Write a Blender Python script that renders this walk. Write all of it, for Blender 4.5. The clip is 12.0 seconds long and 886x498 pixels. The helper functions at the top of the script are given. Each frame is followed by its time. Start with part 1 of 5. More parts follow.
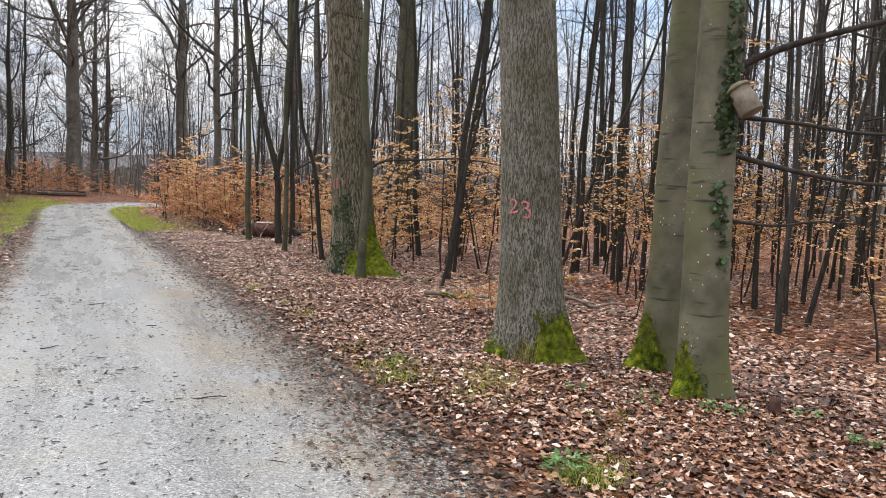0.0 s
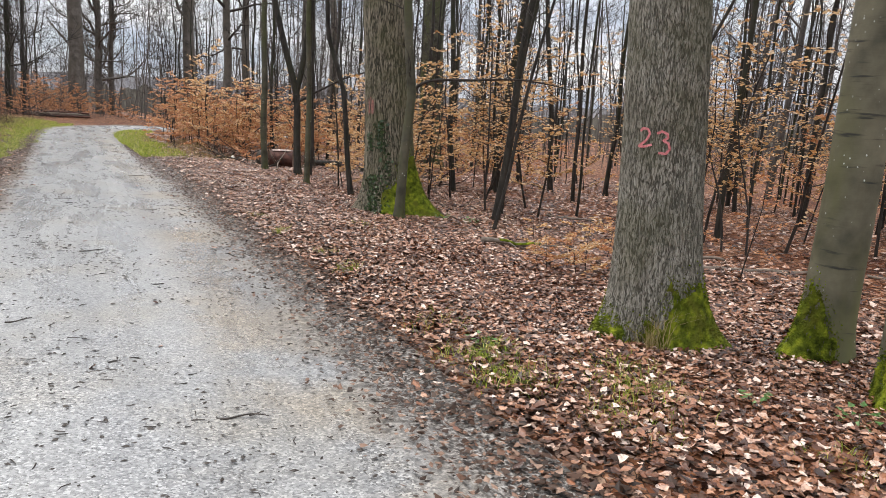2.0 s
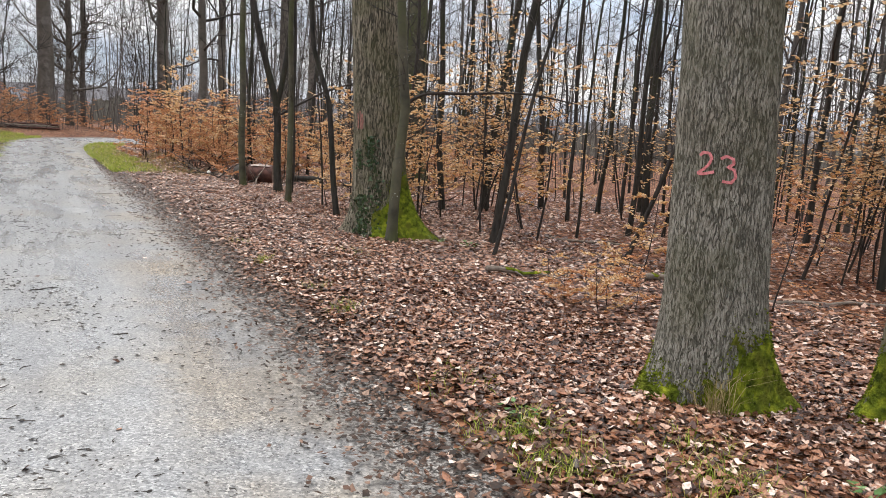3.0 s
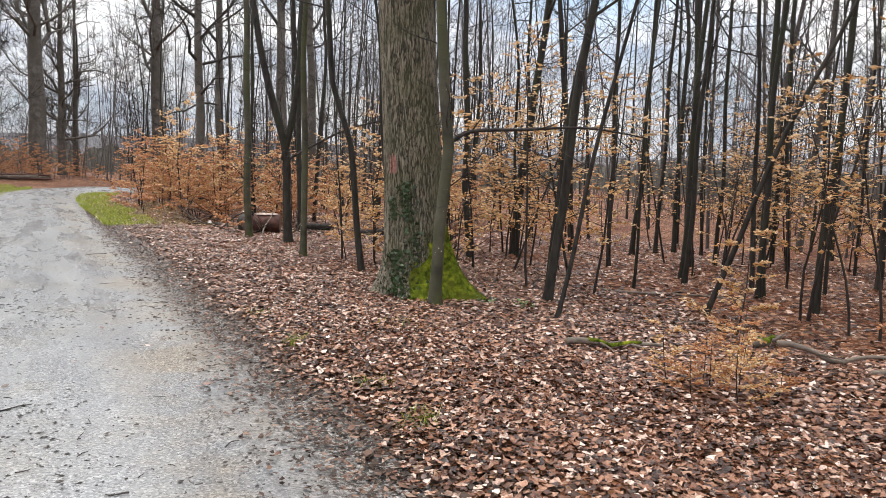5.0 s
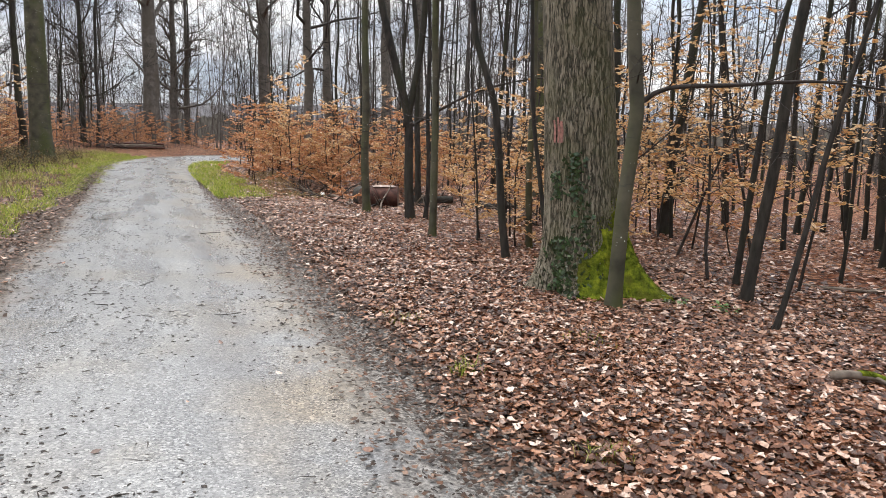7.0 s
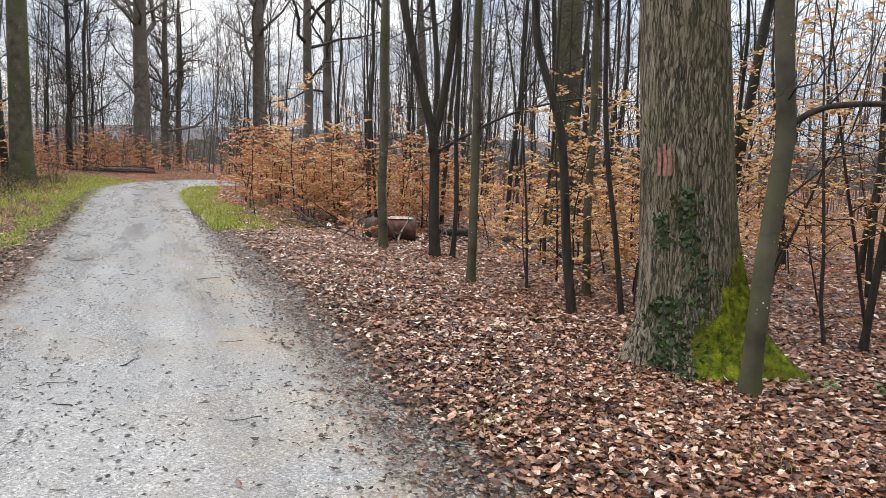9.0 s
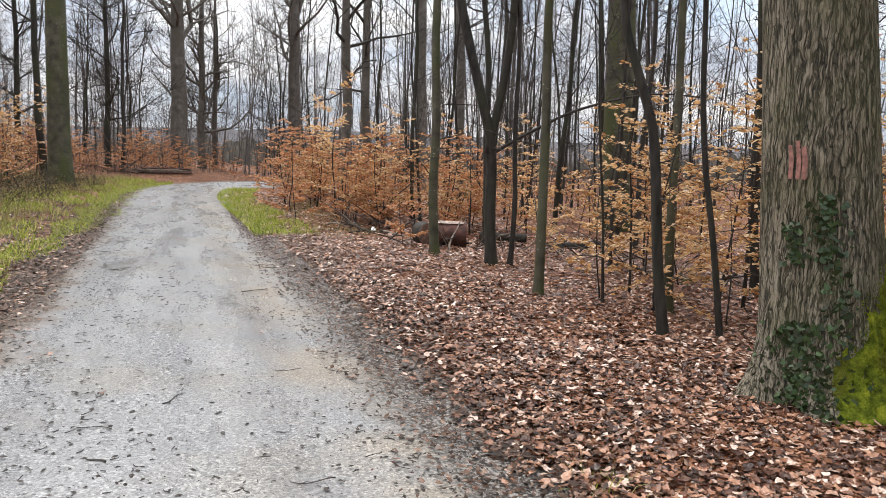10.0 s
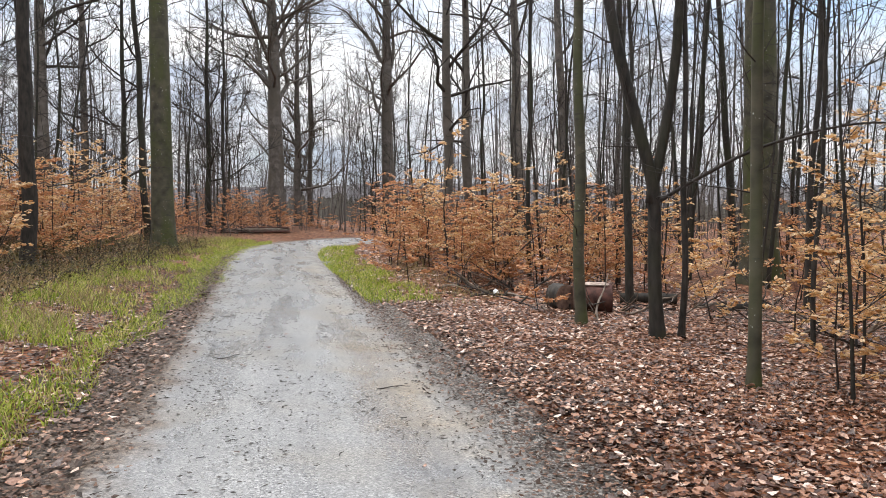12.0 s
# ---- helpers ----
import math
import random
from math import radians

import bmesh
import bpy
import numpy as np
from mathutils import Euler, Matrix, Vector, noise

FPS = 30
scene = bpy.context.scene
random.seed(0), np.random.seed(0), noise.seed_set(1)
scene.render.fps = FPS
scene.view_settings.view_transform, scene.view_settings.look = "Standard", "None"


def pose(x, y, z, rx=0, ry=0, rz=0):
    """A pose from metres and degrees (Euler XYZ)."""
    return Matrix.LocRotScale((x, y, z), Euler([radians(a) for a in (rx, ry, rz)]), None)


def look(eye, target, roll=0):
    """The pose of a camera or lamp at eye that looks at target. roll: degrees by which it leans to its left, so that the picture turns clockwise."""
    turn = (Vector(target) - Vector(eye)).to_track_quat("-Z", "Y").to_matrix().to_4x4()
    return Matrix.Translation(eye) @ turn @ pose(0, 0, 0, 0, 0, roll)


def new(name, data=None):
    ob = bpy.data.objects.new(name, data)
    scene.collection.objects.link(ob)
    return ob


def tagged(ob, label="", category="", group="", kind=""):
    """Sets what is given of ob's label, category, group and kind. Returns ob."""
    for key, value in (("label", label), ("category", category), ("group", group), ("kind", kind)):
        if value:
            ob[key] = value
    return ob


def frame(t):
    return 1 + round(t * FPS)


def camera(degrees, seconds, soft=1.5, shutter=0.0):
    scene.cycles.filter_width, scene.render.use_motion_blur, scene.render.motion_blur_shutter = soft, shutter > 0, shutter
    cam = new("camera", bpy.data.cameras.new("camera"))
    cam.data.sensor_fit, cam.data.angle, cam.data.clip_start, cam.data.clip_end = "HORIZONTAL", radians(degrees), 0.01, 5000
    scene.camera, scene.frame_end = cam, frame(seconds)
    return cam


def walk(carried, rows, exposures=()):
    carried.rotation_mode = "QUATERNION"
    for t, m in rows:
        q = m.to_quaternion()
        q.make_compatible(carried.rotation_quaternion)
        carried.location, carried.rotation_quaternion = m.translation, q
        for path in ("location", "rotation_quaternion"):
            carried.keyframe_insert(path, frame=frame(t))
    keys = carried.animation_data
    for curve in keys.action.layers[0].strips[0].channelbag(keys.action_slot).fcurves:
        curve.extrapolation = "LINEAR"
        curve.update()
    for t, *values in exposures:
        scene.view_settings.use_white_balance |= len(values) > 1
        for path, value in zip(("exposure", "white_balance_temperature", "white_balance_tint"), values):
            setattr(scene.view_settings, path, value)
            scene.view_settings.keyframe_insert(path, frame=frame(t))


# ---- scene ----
cam = camera(62.1, 12.0, soft=0.8)
METRES, EYE, TILT, LEAN, TURN = 11.3, 1.5, -1.15, 2.3, -26.0
ROWS = [
    (0.0, 0.0, 0.0, 0.0, 0.26, -3.51, -4.24),
    (0.5, -0.0132, 0.0435, -0.0016, 3.33, -4.94, -4.93),
    (1.0, -0.0352, 0.0797, -0.0035, 4.13, -6.93, -5.76),
    (1.5, -0.0438, 0.1202, -0.0061, 2.48, -8.36, -5.54),
    (2.0, -0.0606, 0.1581, -0.0063, 0.98, -8.97, -5.37),
    (2.5, -0.073, 0.195, -0.0043, -0.94, -8.41, -5.54),
    (3.0, -0.0865, 0.2363, -0.0028, -0.83, -7.84, -5.59),
    (5.0, -0.1454, 0.3763, 0.0007, -1.37, -4.88, -3.97),
    (5.5, -0.1605, 0.4161, 0.0022, 2.91, -4.87, -4.13),
    (6.0, -0.1823, 0.4477, 0.0034, 4.56, -6.11, -4.76),
    (6.5, -0.1941, 0.4884, 0.0015, 5.46, -7.47, -4.44),
    (7.0, -0.2152, 0.525, 0.0011, 6.09, -7.96, -3.75),
    (9.0, -0.2912, 0.6737, 0.0036, 5.34, -6.07, -4.11),
    (9.5, -0.3154, 0.7075, 0.0038, 5.94, -6.1, -3.82),
    (10.0, -0.3343, 0.7454, 0.0017, 7.76, -6.14, -4.05),
    (10.5, -0.3621, 0.7846, 0.0011, 10.64, -5.53, -4.51),
    (11.0, -0.3857, 0.8164, 0.0021, 13.16, -4.67, -4.75),
    (11.5, -0.4069, 0.8572, 0.0043, 15.44, -3.64, -3.7),
    (12.0, -0.4328, 0.8899, 0.006, 14.36, -2.64, -2.18),
]
walk(cam, [(t, pose(0, 0, EYE, TILT, LEAN, TURN) @ pose(METRES * x, METRES * y, METRES * z, 90 + pitch, roll, yaw)) for t, x, y, z, yaw, pitch, roll in ROWS])

# ---- world, sun, exposure ----
world = bpy.data.worlds.new("overcast_sky")
scene.world = world
world.use_nodes = True
wn, wl = world.node_tree.nodes, world.node_tree.links
wn.clear()
w_out, w_bg = wn.new("ShaderNodeOutputWorld"), wn.new("ShaderNodeBackground")
sky = wn.new("ShaderNodeTexSky")
sky.sky_type, sky.sun_disc = "NISHITA", False
sky.sun_elevation, sky.sun_rotation = radians(56), radians(-25)
w_sky = wn.new("ShaderNodeVectorMath")
w_sky.operation = "SCALE"
w_sky.inputs["Scale"].default_value = 0.13
wl.new(sky.outputs[0], w_sky.inputs[0])
w_co = wn.new("ShaderNodeTexCoord")
w_map = wn.new("ShaderNodeMapping")
w_map.inputs["Scale"].default_value = (1.0, 1.0, 3.2)
wl.new(w_co.outputs["Generated"], w_map.inputs[0])


def sky_noise(scale, low, high, c0, c1):
    n = wn.new("ShaderNodeTexNoise")
    n.inputs["Scale"].default_value, n.inputs["Detail"].default_value = scale, 5
    r = wn.new("ShaderNodeValToRGB")
    r.color_ramp.elements[0].position, r.color_ramp.elements[1].position = low, high
    r.color_ramp.elements[0].color, r.color_ramp.elements[1].color = c0, c1
    wl.new(w_map.outputs[0], n.inputs["Vector"])
    wl.new(n.outputs["Fac"], r.inputs[0])
    return r


w_cloud = sky_noise(4.2, 0.36, 0.64, (0.43, 0.49, 0.60, 1), (0.92, 0.92, 0.92, 1))
w_cover = sky_noise(2.2, 0.20, 0.42, (0, 0, 0, 1), (1, 1, 1, 1))
w_mix = wn.new("ShaderNodeMix")
w_mix.data_type = "RGBA"
wl.new(w_cover.outputs[0], w_mix.inputs["Factor"])
wl.new(w_sky.outputs[0], w_mix.inputs["A"])
wl.new(w_cloud.outputs[0], w_mix.inputs["B"])
wl.new(w_mix.outputs["Result"], w_bg.inputs["Color"])
w_bg.inputs["Strength"].default_value = 1.0
# an overcast sky is brightest overhead
w_sep = wn.new("ShaderNodeSeparateXYZ")
wl.new(w_co.outputs["Generated"], w_sep.inputs[0])
w_up = wn.new("ShaderNodeMapRange")
w_up.inputs["From Min"].default_value, w_up.inputs["From Max"].default_value = 0.0, 1.0
w_up.inputs["To Min"].default_value, w_up.inputs["To Max"].default_value = 0.755, 2.9
wl.new(w_sep.outputs["Z"], w_up.inputs["Value"])
wl.new(w_up.outputs[0], w_bg.inputs["Strength"])
scene.view_settings.exposure = 0.49
wl.new(w_bg.outputs[0], w_out.inputs[0])

sun = new("sun", bpy.data.lights.new("sun", "SUN"))
sun.data.energy, sun.data.angle, sun.data.color = 1.9, radians(45), (1.0, 0.93, 0.84)
sun.matrix_world = look((-18, 39, 64), (0, 0, 0))


# ---- materials ----
class Mat:
    """A small helper round a node material."""

    def __init__(self, name, rough=0.7, spec=0.4):
        self.m = bpy.data.materials.new(name)
        self.m.use_nodes = True
        self.n, self.l = self.m.node_tree.nodes, self.m.node_tree.links
        self.b = self.n["Principled BSDF"]
        self.b.inputs["Roughness"].default_value = rough
        self.b.inputs["Specular IOR Level"].default_value = spec
        self.co = self.n.new("ShaderNodeTexCoord")
        self.bump_out = None

    def at(self, scale=(1, 1, 1), source="Object"):
        mp = self.n.new("ShaderNodeMapping")
        mp.inputs["Scale"].default_value = scale
        self.l.new(self.co.outputs[source], mp.inputs[0])
        return mp.outputs[0]

    def noise(self, scale, detail=4, vec=None, rough=0.55):
        t = self.n.new("ShaderNodeTexNoise")
        t.inputs["Scale"].default_value, t.inputs["Detail"].default_value = scale, detail
        t.inputs["Roughness"].default_value = rough
        self.l.new(vec or self.co.outputs["Object"], t.inputs["Vector"])
        return t.outputs["Fac"]

    def voronoi(self, scale, vec=None, feature="F1", out="Color"):
        t = self.n.new("ShaderNodeTexVoronoi")
        t.feature = feature
        t.inputs["Scale"].default_value = scale
        self.l.new(vec or self.co.outputs["Object"], t.inputs["Vector"])
        return t.outputs[out]

    def ramp(self, fac, *stops):
        r = self.n.new("ShaderNodeValToRGB")
        e = r.color_ramp.elements
        while len(e) < len(stops):
            e.new(0.5)
        for k, (p, c) in enumerate(stops):
            e[k].position = p
            e[k].color = (*c, 1) if len(c) == 3 else c
        self.l.new(fac, r.inputs[0])
        return r.outputs[0]

    def step(self, fac, low, high):
        r = self.n.new("ShaderNodeMapRange")
        r.interpolation_type = "SMOOTHSTEP"
        r.inputs["From Min"].default_value, r.inputs["From Max"].default_value = low, high
        self.l.new(fac, r.inputs["Value"])
        return r.outputs[0]

    def math(self, op, a, b=None):
        t = self.n.new("ShaderNodeMath")
        t.operation = op
        for k, v in enumerate((a, b)):
            if v is None:
                continue
            if isinstance(v, (int, float)):
                t.inputs[k].default_value = v
            else:
                self.l.new(v, t.inputs[k])
        return t.outputs[0]

    def mix(self, fac, a, b, mode="MIX"):
        t = self.n.new("ShaderNodeMix")
        t.data_type, t.blend_type = "RGBA", mode
        for key, v in (("Factor", fac), ("A", a), ("B", b)):
            if isinstance(v, (int, float)):
                t.inputs[key].default_value = v
            elif isinstance(v, tuple):
                t.inputs[key].default_value = (*v, 1)
            else:
                self.l.new(v, t.inputs[key])
        return t.outputs["Result"]

    def axes(self, source="Object"):
        s = self.n.new("ShaderNodeSeparateXYZ")
        self.l.new(self.co.outputs[source], s.inputs[0])
        return s.outputs

    def island(self):
        return self.n.new("ShaderNodeNewGeometry").outputs["Random Per Island"]

    def chance(self):
        return self.n.new("ShaderNodeObjectInfo").outputs["Random"]

    def color(self, v):
        self.l.new(v, self.b.inputs["Base Color"])
        return self

    def rough(self, v):
        self.l.new(v, self.b.inputs["Roughness"])
        return self

    def bump(self, height, strength=0.5, distance=0.02):
        t = self.n.new("ShaderNodeBump")
        t.inputs["Strength"].default_value, t.inputs["Distance"].default_value = strength, distance
        self.l.new(height, t.inputs["Height"])
        if self.bump_out:
            self.l.new(self.bump_out, t.inputs["Normal"])
        self.bump_out = t.outputs[0]
        self.l.new(self.bump_out, self.b.inputs["Normal"])
        return self

    def leafy(self, color, amount=0.35):
        tr, mx = self.n.new("ShaderNodeBsdfTranslucent"), self.n.new("ShaderNodeMixShader")
        self.l.new(color, tr.inputs["Color"])
        mx.inputs[0].default_value = amount
        self.l.new(self.b.outputs[0], mx.inputs[1])
        self.l.new(tr.outputs[0], mx.inputs[2])
        self.l.new(mx.outputs[0], self.n["Material Output"].inputs["Surface"])
        return self


def oak_bark(name, warm, cells, algae=None, worn=0.0):
    """Grey ridged bark with dark fissures; algae: the side (x, y) on which it is stained green."""
    m = Mat(name, 0.85, 0.25)
    wob = m.n.new("ShaderNodeTexNoise")
    wob.inputs["Scale"].default_value, wob.inputs["Detail"].default_value = 7, 3
    m.l.new(m.co.outputs["Object"], wob.inputs["Vector"])
    push = m.n.new("ShaderNodeVectorMath")
    push.operation = "MULTIPLY_ADD"
    push.inputs[1].default_value = (0.045, 0.045, 0.05)
    m.l.new(wob.outputs["Color"], push.inputs[0])
    m.l.new(m.co.outputs["Object"], push.inputs[2])
    def furrows(scale, width):
        mp = m.n.new("ShaderNodeMapping")
        mp.inputs["Scale"].default_value = scale
        m.l.new(push.outputs[0], mp.inputs[0])
        return m.step(m.math("ABSOLUTE", m.math("SUBTRACT", m.noise(1.0, 2, mp.outputs[0]), 0.5)), 0.0, width)

    deep = furrows(cells, 0.075)
    thin = furrows((cells[0] * 2.1, cells[1] * 2.1, cells[2] * 2.6), 0.09)
    streak = m.noise(1.5, 5, m.at((cells[0] * 1.6, cells[1] * 1.6, cells[2] * 1.4)), 0.7)
    fine = m.noise(7.0, 4, m.at((9, 9, 3)))
    ridge = m.math("ADD", m.math("ADD", m.math("MULTIPLY", deep, 0.60), m.math("MULTIPLY", thin, 0.35)), m.math("MULTIPLY", streak, 0.75))
    c = m.ramp(m.math("MULTIPLY", ridge, 0.6), (0.24, (0.014, 0.012, 0.010)), (0.48, (0.085, 0.076, 0.062)), (0.68, (0.235, 0.215, 0.185)), (0.88, (0.40, 0.375, 0.335)))
    c = m.mix(worn, c, (0.165, 0.152, 0.132))
    c = m.mix(1.0, c, warm, "MULTIPLY")
    c = m.mix(m.step(m.noise(1.3, 3), 0.42, 0.68), c, (0.80, 0.77, 0.72), "MULTIPLY")
    c = m.mix(m.math("MULTIPLY", fine, 0.3), c, (0.10, 0.11, 0.07))
    c = m.mix(m.math("MULTIPLY", m.step(m.noise(2.2, 4), 0.45, 0.62), 0.35), c, (0.085, 0.085, 0.03))
    if algae:
        x, y, _ = m.axes()
        side = m.math("ADD", m.math("MULTIPLY", x, algae[0]), m.math("MULTIPLY", y, algae[1]))
        side = m.math("ADD", side, m.math("MULTIPLY", m.math("SUBTRACT", m.noise(2.6, 5), 0.5), 0.45))
        c = m.mix(m.math("MULTIPLY", m.step(side, 0.06, 0.36), 0.75), c, m.ramp(streak, (0.35, (0.018, 0.019, 0.006)), (0.65, (0.115, 0.118, 0.034))))
    return m.color(c).bump(ridge, 0.95, 0.03).bump(fine, 0.5, 0.008).m


def smooth_bark(name, dark, light, green, spots=True):
    m = Mat(name, 0.7, 0.3)
    blotch = m.noise(3.2, 5)
    rings = m.noise(1.0, 4, m.at((2.5, 2.5, 22)))
    c = m.ramp(blotch, (0.32, dark), (0.66, light))
    c = m.mix(m.step(m.noise(1.7, 4, m.at((1, 1, 0.35))), 0.40, 0.66), c, green)
    c = m.mix(m.step(rings, 0.60, 0.74), c, (0.03, 0.03, 0.024))
    if spots:
        cell = m.voronoi(23, m.at((1, 1, 0.8)), "F1", "Distance")
        c = m.mix(m.math("MULTIPLY", m.step(m.math("ADD", cell, m.math("MULTIPLY", m.noise(60, 3), 0.25)), 0.30, 0.22), m.step(m.noise(3.3, 5), 0.52, 0.60)), c, (0.55, 0.58, 0.52))
    return m.color(c).bump(rings, 0.35, 0.01).bump(m.noise(30, 3), 0.3, 0.004).m


def pole_bark(name, a, b, green):
    m = Mat(name, 0.75, 0.3)
    n = m.noise(5, 5, m.at((3, 3, 0.9)))
    c = m.ramp(n, (0.34, a), (0.68, b))
    c = m.mix(m.math("MULTIPLY", m.step(m.noise(0.9, 3), 0.42, 0.62), m.step(m.chance(), 0.25, 0.8)), c, green)
    c = m.mix(m.math("MULTIPLY", m.chance(), 0.5), c, a)
    return m.color(c).bump(m.noise(9, 4, m.at((5, 5, 1))), 0.6, 0.012).m


BARK_OAK = oak_bark("grey_oak_bark", (1.34, 1.33, 1.27), (40, 40, 6.5), None, 0.28)
BARK_OAK_WARM = oak_bark("brown_oak_bark", (0.90, 0.82, 0.69), (21, 21, 2.2), (0.72, -0.62))
BARK_BEECH = smooth_bark("beech_bark", (0.048, 0.046, 0.030), (0.155, 0.140, 0.092), (0.098, 0.098, 0.040))
BARK_FAR = smooth_bark("grey_beech_bark", (0.055, 0.047, 0.040), (0.15, 0.13, 0.11), (0.085, 0.072, 0.055), False)
BARK_MOSSY = smooth_bark("mossy_beech_bark", (0.026, 0.024, 0.016), (0.095, 0.085, 0.055), (0.056, 0.062, 0.018))
BARK_POLE = pole_bark("dark_pole_bark", (0.012, 0.010, 0.008), (0.050, 0.041, 0.032), (0.038, 0.041, 0.017))
# pole bark for the far wood, lightened: aerial haze put into the colour
BARK_HAZE = pole_bark("haze_paled_bark", (0.06, 0.052, 0.047), (0.15, 0.13, 0.115), (0.12, 0.11, 0.085))
BARK_TWIG = pole_bark("twig_bark", (0.014, 0.011, 0.009), (0.052, 0.040, 0.032), (0.04, 0.036, 0.024))


def moss_material():
    m = Mat("moss", 0.95, 0.1)
    n = m.noise(14, 6)
    c = m.ramp(n, (0.32, (0.026, 0.036, 0.004)), (0.5, (0.105, 0.130, 0.011)), (0.7, (0.24, 0.26, 0.02)))
    c = m.mix(m.step(m.noise(4), 0.5, 0.68), c, (0.095, 0.100, 0.014))
    return m.color(c).bump(m.noise(60, 4), 1.0, 0.02).m


def litter_material():
    m = Mat("leaf_litter_ground", 0.85, 0.2)
    warp = m.n.new("ShaderNodeVectorMath")
    nz = m.n.new("ShaderNodeTexNoise")
    nz.inputs["Scale"].default_value = 9
    m.l.new(m.co.outputs["Object"], nz.inputs["Vector"])
    sc = m.n.new("ShaderNodeVectorMath")
    sc.operation = "SCALE"
    sc.inputs["Scale"].default_value = 0.12
    m.l.new(nz.outputs["Color"], sc.inputs[0])
    m.l.new(m.co.outputs["Object"], warp.inputs[0])
    m.l.new(sc.outputs[0], warp.inputs[1])
    v = m.voronoi(13, warp.outputs[0])
    sep = m.n.new("ShaderNodeSeparateColor")
    m.l.new(v, sep.inputs[0])
    edge = m.voronoi(13, warp.outputs[0], "DISTANCE_TO_EDGE", "Distance")
    c = m.ramp(sep.outputs[0], (0.0, (0.035, 0.016, 0.010)), (0.3, (0.12, 0.047, 0.023)), (0.65, (0.24, 0.105, 0.05)), (0.9, (0.36, 0.20, 0.12)), (1.0, (0.42, 0.30, 0.22)))
    # near-black cell edges: shade in the gaps between leaves, painted in
    c = m.mix(m.step(edge, 0.09, 0.0), c, (0.02, 0.011, 0.007))
    c = m.mix(m.step(m.noise(0.35, 4), 0.42, 0.70), c, (0.62, 0.45, 0.34), "MULTIPLY")
    c = m.mix(1.0, c, (0.95, 0.87, 0.80), "MULTIPLY")
    return m.color(c).bump(sep.outputs[2], 0.7, 0.03).m


def leaf_material(name, stops, translucent=0.0, rough=0.45, wet=0.0):
    m = Mat(name, rough, 0.25)
    c = m.ramp(m.island(), *stops)
    c = m.mix(m.math("MULTIPLY", m.step(m.noise(55, 4), 0.38, 0.70), 0.55), c, (0.05, 0.022, 0.010))
    if wet:
        m.rough(m.ramp(m.noise(3.0, 4), (0.35, (wet,) * 3), (0.65, (rough,) * 3)))
        m.b.inputs["Specular IOR Level"].default_value = 0.45
        m.bump(m.noise(70, 3), 0.5, 0.01)
    m.color(c)
    if translucent:
        m.leafy(c, translucent)
    return m.m


LITTER = litter_material()
MOSS = moss_material()
# last stop: pale leaves, brightened further to stand in for wet white highlights
LEAF_DEAD = leaf_material("fallen_leaf", ((0.0, (0.018, 0.007, 0.005)), (0.30, (0.080, 0.030, 0.016)), (0.55, (0.245, 0.100, 0.050)), (0.80, (0.41, 0.215, 0.130)), (1.0, (0.76, 0.60, 0.50))), 0.0, 0.5, 0.20)
LEAF_BEECH = leaf_material("withered_beech_leaf", ((0.0, (0.48, 0.22, 0.075)), (0.35, (0.71, 0.42, 0.17)), (0.7, (0.82, 0.57, 0.31)), (1.0, (0.88, 0.71, 0.49))), 0.45, 0.55)
LEAF_RUST = leaf_material("rusty_beech_leaf", ((0.0, (0.36, 0.13, 0.05)), (0.5, (0.60, 0.28, 0.12)), (1.0, (0.74, 0.46, 0.26))), 0.45, 0.55)
LEAF_WET = leaf_material("rotting_leaf_bit", ((0.0, (0.010, 0.007, 0.005)), (0.5, (0.050, 0.028, 0.018)), (0.8, (0.14, 0.072, 0.045)), (1.0, (0.30, 0.20, 0.145))), 0.0, 0.6)
LEAF_IVY = leaf_material("ivy_leaf", ((0.0, (0.010, 0.024, 0.010)), (0.6, (0.03, 0.065, 0.022)), (1.0, (0.07, 0.12, 0.045))), 0.1, 0.35)
GRASS = leaf_material("grass_blade", ((0.0, (0.09, 0.15, 0.012)), (0.35, (0.27, 0.38, 0.035)), (0.7, (0.49, 0.53, 0.09)), (1.0, (0.70, 0.60, 0.28))), 0.5, 0.5)
GRASS_DRY = leaf_material("dry_grass_blade", ((0.0, (0.16, 0.14, 0.05)), (0.5, (0.34, 0.27, 0.12)), (1.0, (0.48, 0.38, 0.20))), 0.3, 0.7)
LEAF_SCRUB = leaf_material("bramble_leaf", ((0.0, (0.03, 0.035, 0.012)), (0.5, (0.075, 0.08, 0.028)), (0.8, (0.13, 0.085, 0.035)), (1.0, (0.22, 0.12, 0.05))), 0.2, 0.85)
HERB = leaf_material("herb_leaf", ((0.0, (0.05, 0.12, 0.03)), (0.6, (0.12, 0.24, 0.07)), (1.0, (0.26, 0.38, 0.17))), 0.25, 0.5)


